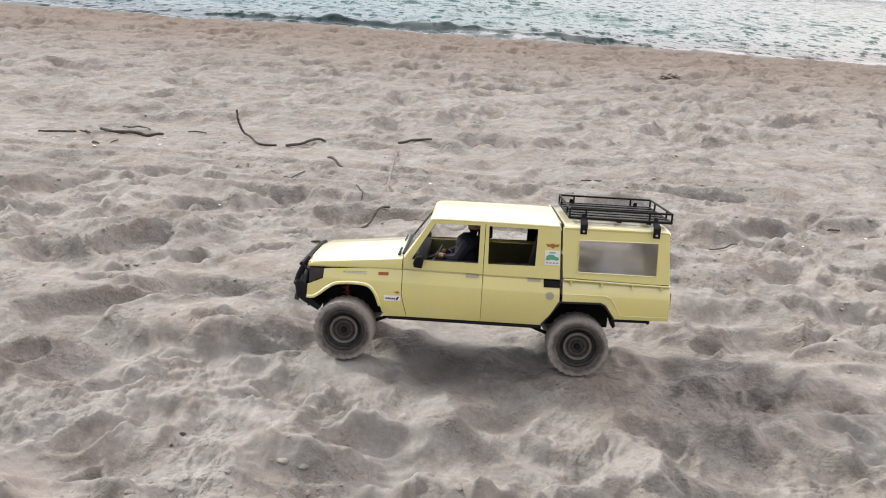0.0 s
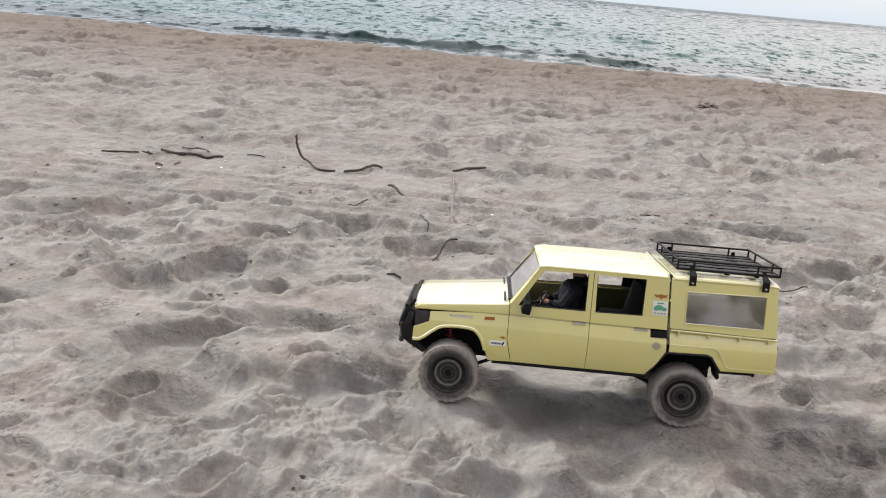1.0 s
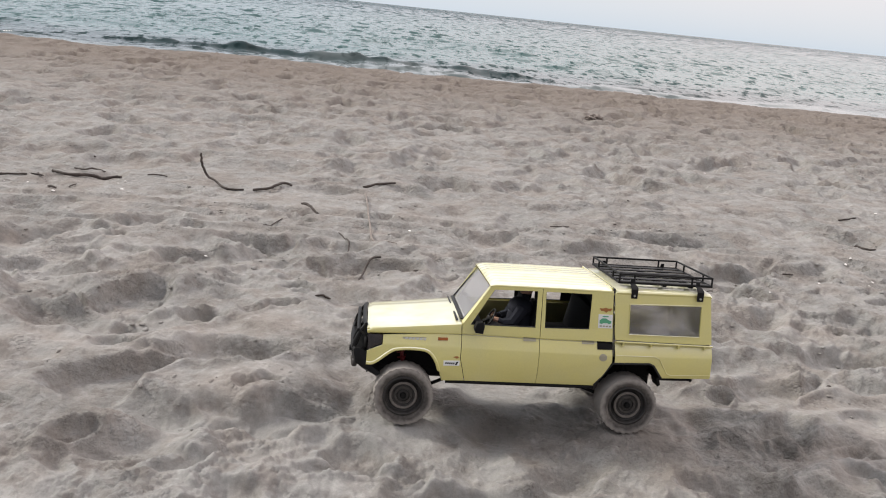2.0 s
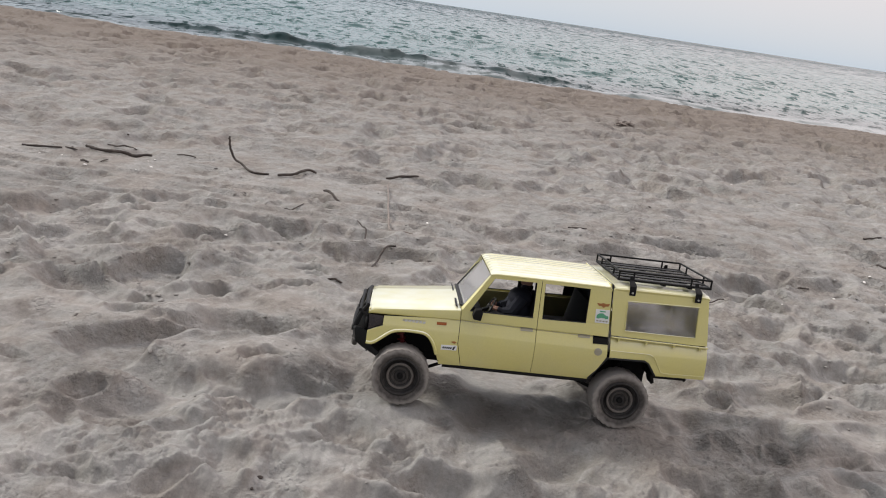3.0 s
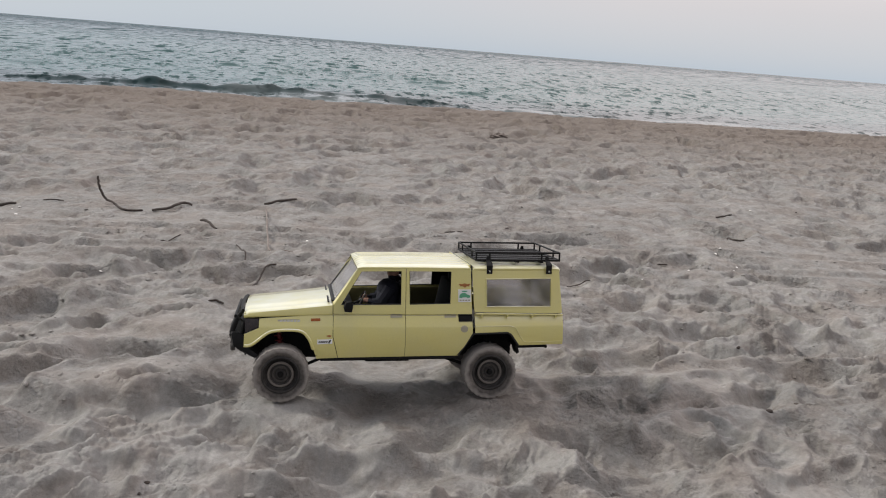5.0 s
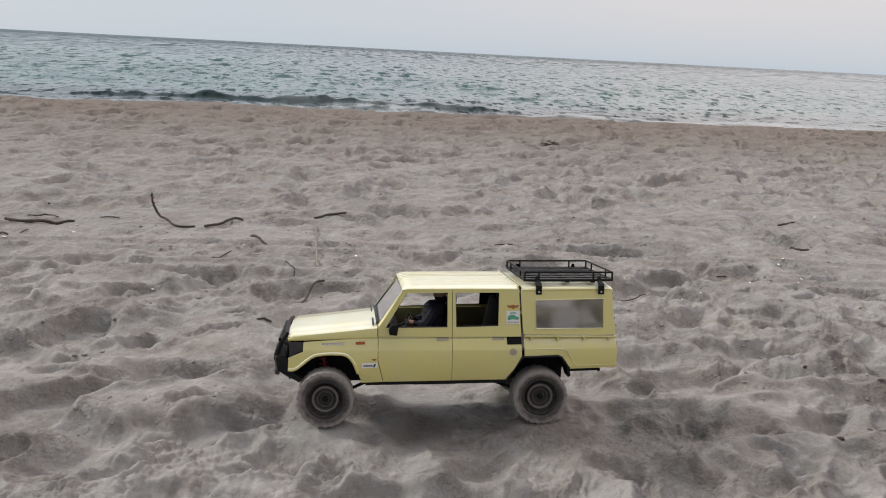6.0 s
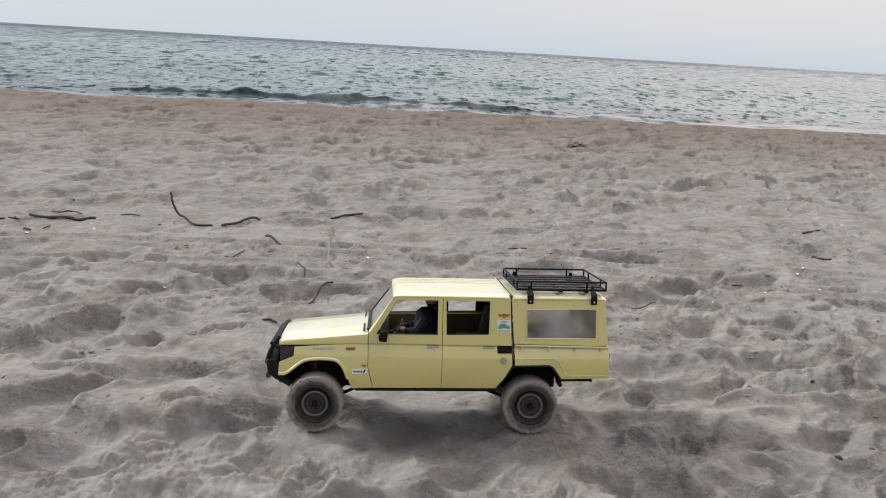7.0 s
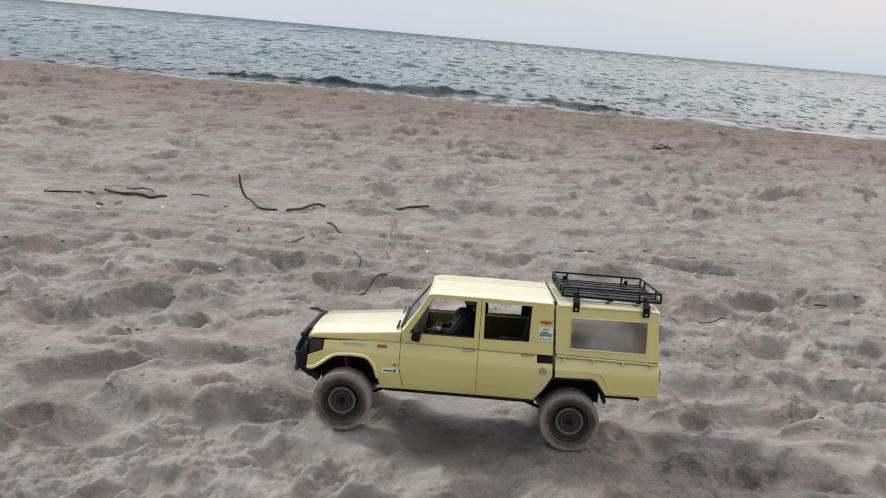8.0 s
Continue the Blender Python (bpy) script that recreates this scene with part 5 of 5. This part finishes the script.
for p in me.polygons:
    c = p.center
    p.material_index = 1 if 0.198 < c.z < 0.2045 or (c.x < -0.0305 and c.z > 0.15) else 0
doll = tagged(new("driver_doll", me), "seated toy driver figure in dark clothes inside the truck", "doll")
doll.matrix_basis = truck.matrix_basis.copy()


# ---- driftwood, reeds and shells lying on the sand ----
def sand_z(x, y):
    """The sand's height at a place."""
    r = min(max(int(np.searchsorted(ROW, y)), 1), len(ROW) - 1)
    c = min(max(int(np.searchsorted(COL, x / half[r])), 1), len(COL) - 1)
    return float(GZ[r, c])


def stick(kind, path, radius, mat, label, lift=0.6, ends=0.0):
    """A bent stick along (x, y) places on the sand, or (x, y, rise)."""
    radius *= 0.78
    pts = []
    rng = random.Random(len(path) * 31 + int(path[0][0] * 977))
    for q in arc([(p[0], p[1], (p[2] if len(p) > 2 else 0.0)) for p in path], 6):
        pts.append((q[0] + rng.uniform(-1, 1) * radius * 0.3, q[1] + rng.uniform(-1, 1) * radius * 0.3, sand_z(q[0], q[1]) + radius * lift + q[2]))
    n = len(pts)
    top = [max(p[2] for p in pts[max(i - 2, 0):i + 3]) if pts[i][2] - sand_z(pts[i][0], pts[i][1]) < radius * 3 else pts[i][2] for i in range(n)]
    top = [sum(top[max(i - 1, 0):i + 2]) / len(top[max(i - 1, 0):i + 2]) for i in range(n)]
    pts = [(p[0], p[1], z) for p, z in zip(pts, top)]
    taper = [0.55 + 0.45 * math.sin(math.pi * (0.2 + 0.65 * i / (n - 1))) + rng.uniform(-0.12, 0.12) for i in range(n)]
    ob = new(kind, finish(kind, tube(pts, radius, 7, taper=taper), mat))
    return tagged(ob, label, "stick")


DARK, PALE = "dark weathered driftwood twig lying on the sand", "pale bleached reed half buried in the sand"
stick("driftwood", [(-0.25, 1.46), (-0.20, 1.49), (-0.14, 1.51)], 0.0055, WOOD, DARK)
stick("driftwood", [(-0.42, 1.13, 0.004), (-0.40, 1.10, 0.010), (-0.37, 1.06)], 0.0055, WOOD, "stubby dark piece of driftwood on the sand")
stick("twig", [(0.32, 1.13), (0.38, 1.14)], 0.0030, WOOD, DARK)
stick("driftwood", [(-1.35, 1.25), (-1.30, 1.26), (-1.24, 1.27)], 0.0042, WOOD, DARK)
stick("twig", [(-1.23, 1.27), (-1.19, 1.26)], 0.0030, WOOD, DARK)
stick("driftwood", [(-1.19, 1.33, 0.003), (-1.12, 1.30, 0.003), (-1.06, 1.33), (-0.99, 1.33)], 0.0068, WOOD, "thick dark piece of driftwood lying on the sand")
stick("twig", [(-1.16, 1.42), (-1.12, 1.39, 0.004), (-1.10, 1.43), (-1.06, 1.40)], 0.0034, WOOD, DARK)
stick("twig", [(-0.92, 1.365), (-0.89, 1.365, 0.004), (-0.86, 1.36)], 0.0030, WOOD, DARK)
stick("twig", [(-1.14, 1.17), (-1.125, 1.155, 0.004), (-1.11, 1.15)], 0.0042, WOOD, DARK)
stick("twig", [(-1.08, 1.16), (-1.075, 1.175, 0.003), (-1.07, 1.19)], 0.0026, WOOD, DARK)
stick("driftwood_branch", [(-0.752, 1.34, 0.088), (-0.750, 1.34, 0.060), (-0.735, 1.335, 0.025), (-0.70, 1.31, 0.003), (-0.66, 1.27), (-0.61, 1.28)], 0.0048, WOOD, "dark curved driftwood branch with one end sticking up")
stick("driftwood", [(-0.585, 1.29), (-0.53, 1.31, 0.004), (-0.50, 1.37, 0.004), (-0.475, 1.38)], 0.0058, WOOD, DARK)
stick("reed", [(-0.24, 1.37), (-0.23, 1.17), (-0.22, 0.97), (-0.21, 0.86), (-0.18, 0.83), (-0.15, 0.82)], 0.0034, PALEWOOD, PALE)
stick("twig", [(-0.30, 0.90), (-0.28, 0.85), (-0.27, 0.81), (-0.275, 0.75)], 0.0026, WOOD, "thin crooked dark twig lying on the sand")
stick("reed", [(-0.19, 0.72), (-0.21, 0.71), (-0.23, 0.66), (-0.24, 0.58)], 0.0034, WOOD, "brown root half buried in the sand")
stick("twig", [(-0.325, 0.46), (-0.31, 0.468), (-0.295, 0.47)], 0.0030, WOOD, DARK)
stick("twig", [(-0.50, 0.92), (-0.48, 0.94), (-0.46, 1.0)], 0.0022, WOOD, DARK)
stick("twig", [(1.52, 1.58), (1.55, 1.575), (1.60, 1.60)], 0.0044, WOOD, DARK)
stick("twig", [(1.37, 1.25), (1.35, 1.20, 0.006), (1.34, 1.16), (1.355, 1.14), (1.38, 1.15)], 0.0044, WOOD, "knotted dark twig lying on the sand")
stick("twig", [(0.90, 0.862), (0.925, 0.868), (0.955, 0.870)], 0.0030, WOOD, DARK)
stick("twig", [(0.56, 0.65), (0.59, 0.64), (0.615, 0.63)], 0.0022, WOOD, DARK)
clump = bmesh.new()
for v in bmesh.ops.create_icosphere(clump, subdivisions=4, radius=1)["verts"]:
    knob = 1 + 0.5 * noise.noise(v.co * 2.1) + 0.25 * noise.noise(v.co * 6)
    v.co = (v.co.x * 0.060 * knob, v.co.y * 0.035 * knob, v.co.z * 0.022 * knob)
clump = tagged(new("seaweed_clump", finish("seaweed_clump", clump, PALEWOOD)), "small brown clump of dried seaweed on the sand", "seaweed")
clump.matrix_basis = pose(1.22, 3.94, sand_z(1.22, 3.94) + 0.016, 0, 0, 15)

# crumbled clods, thickest where the sand is churned
seed_ball = bmesh.new()
bmesh.ops.create_icosphere(seed_ball, subdivisions=2, radius=1)
ball = np.array([v.co[:] for v in seed_ball.verts])
ball_faces = np.array([[v.index for v in f.verts] for f in seed_ball.faces])
seed_ball.free()
crumbs = np.random.RandomState(41)
clod_co, clod_faces = [], []
while len(clod_co) < 1400:
    y = -0.55 + 1.9 * crumbs.rand() ** 1.4
    x = crumbs.uniform(-1, 1) * (0.72 + 0.70 * (y + 0.55))
    thick = float(perlin(np.array([x * 3.1]), np.array([y * 3.4]), 95)[0] + 0.7 * perlin(np.array([x * 9.0]), np.array([y * 9.0]), 96)[0])
    if thick < 0.05 + 0.25 * crumbs.rand() or (abs(x) < 0.33 and abs(y) < 0.17):
        continue
    size = 0.0018 + 0.0042 * crumbs.rand() ** 2.2
    shape = ball * (1 + 0.22 * np.sin(ball @ crumbs.uniform(-3, 3, (3, 1)) + crumbs.rand() * 6)) * (size * crumbs.uniform(0.7, 1.3), size * crumbs.uniform(0.7, 1.3), size * crumbs.uniform(0.40, 0.65))
    clod_faces.append(ball_faces + len(clod_co) * len(ball))
    clod_co.append(shape + (x, y, sand_z(x, y) - size * 0.12))
me = bpy.data.meshes.new("sand_clods")
me.from_pydata(np.concatenate(clod_co).tolist(), [], np.concatenate(clod_faces).tolist())
me.polygons.foreach_set("use_smooth", np.ones(len(me.polygons), bool))
me.materials.append(SAND)
tagged(new("sand_clods", me), "small crumbled clods of grey-beige sand scattered over the beach", "sand", kind="stuff")

shells = random.Random(5)
for x, y in ((0.03, 1.64), (-0.60, 0.70), (0.60, 1.29), (0.11, 1.04), (-0.11, 0.99), (-0.5, 1.8), (1.3, 2.3), (1.76, 1.72), (1.20, 1.0), (1.17, 0.97), (1.12, 0.78), (1.14, 0.80), (0.97, 0.77), (0.69, 0.67), (0.77, 0.65), (0.885, 0.855), (-0.97, 1.24), (-0.955, 1.26), (-0.96, 1.11), (-1.12, 1.13), (-1.10, 1.10), (-0.94, 1.18), (-1.21, 1.20), (-1.27, 1.19)):
    bm = bmesh.new()
    for v in bmesh.ops.create_icosphere(bm, subdivisions=2, radius=1)["verts"]:
        ridge = 1 + 0.12 * math.cos(7 * math.atan2(v.co.y, v.co.x))
        v.co = (v.co.x * 0.0065 * ridge, v.co.y * 0.0048 * ridge, max(v.co.z, -0.2) * 0.0028)
    shell = tagged(new("shell", finish("shell", bm, SHELL)), "small bleached white shell fragment on the sand", "shell", "shell fragments on the sand")
    shell.matrix_basis = pose(x, y, sand_z(x, y) + 0.0006, shells.uniform(-15, 15), shells.uniform(-15, 15), shells.uniform(0, 360)) @ Matrix.Scale(shells.uniform(0.4, 0.85), 4)

bits = random.Random(12)
for k in range(26):
    y = -0.3 + 3.2 * bits.random() ** 1.5
    x = bits.uniform(-1, 1) * (0.7 + 0.7 * (y + 0.3))
    if abs(x) < 0.33 and abs(y) < 0.2:
        continue
    bm = bmesh.new()
    for v in bmesh.ops.create_icosphere(bm, subdivisions=2, radius=1)["verts"]:
        knob = 1 + 0.35 * noise.noise(v.co * 1.7 + Vector((k, 0, 0)))
        v.co = (v.co.x * 0.0050 * knob, v.co.y * 0.0034 * knob, v.co.z * 0.0028 * knob)
    bit = tagged(new("pebble", finish("pebble", bm, WOOD)), "small dark pebble resting on the sand", "pebble", "dark pebbles on the sand")
    bit.matrix_basis = pose(x, y, sand_z(x, y) + 0.0012, bits.uniform(-20, 20), bits.uniform(-20, 20), bits.uniform(0, 360)) @ Matrix.Scale(bits.uniform(0.5, 1.2), 4)
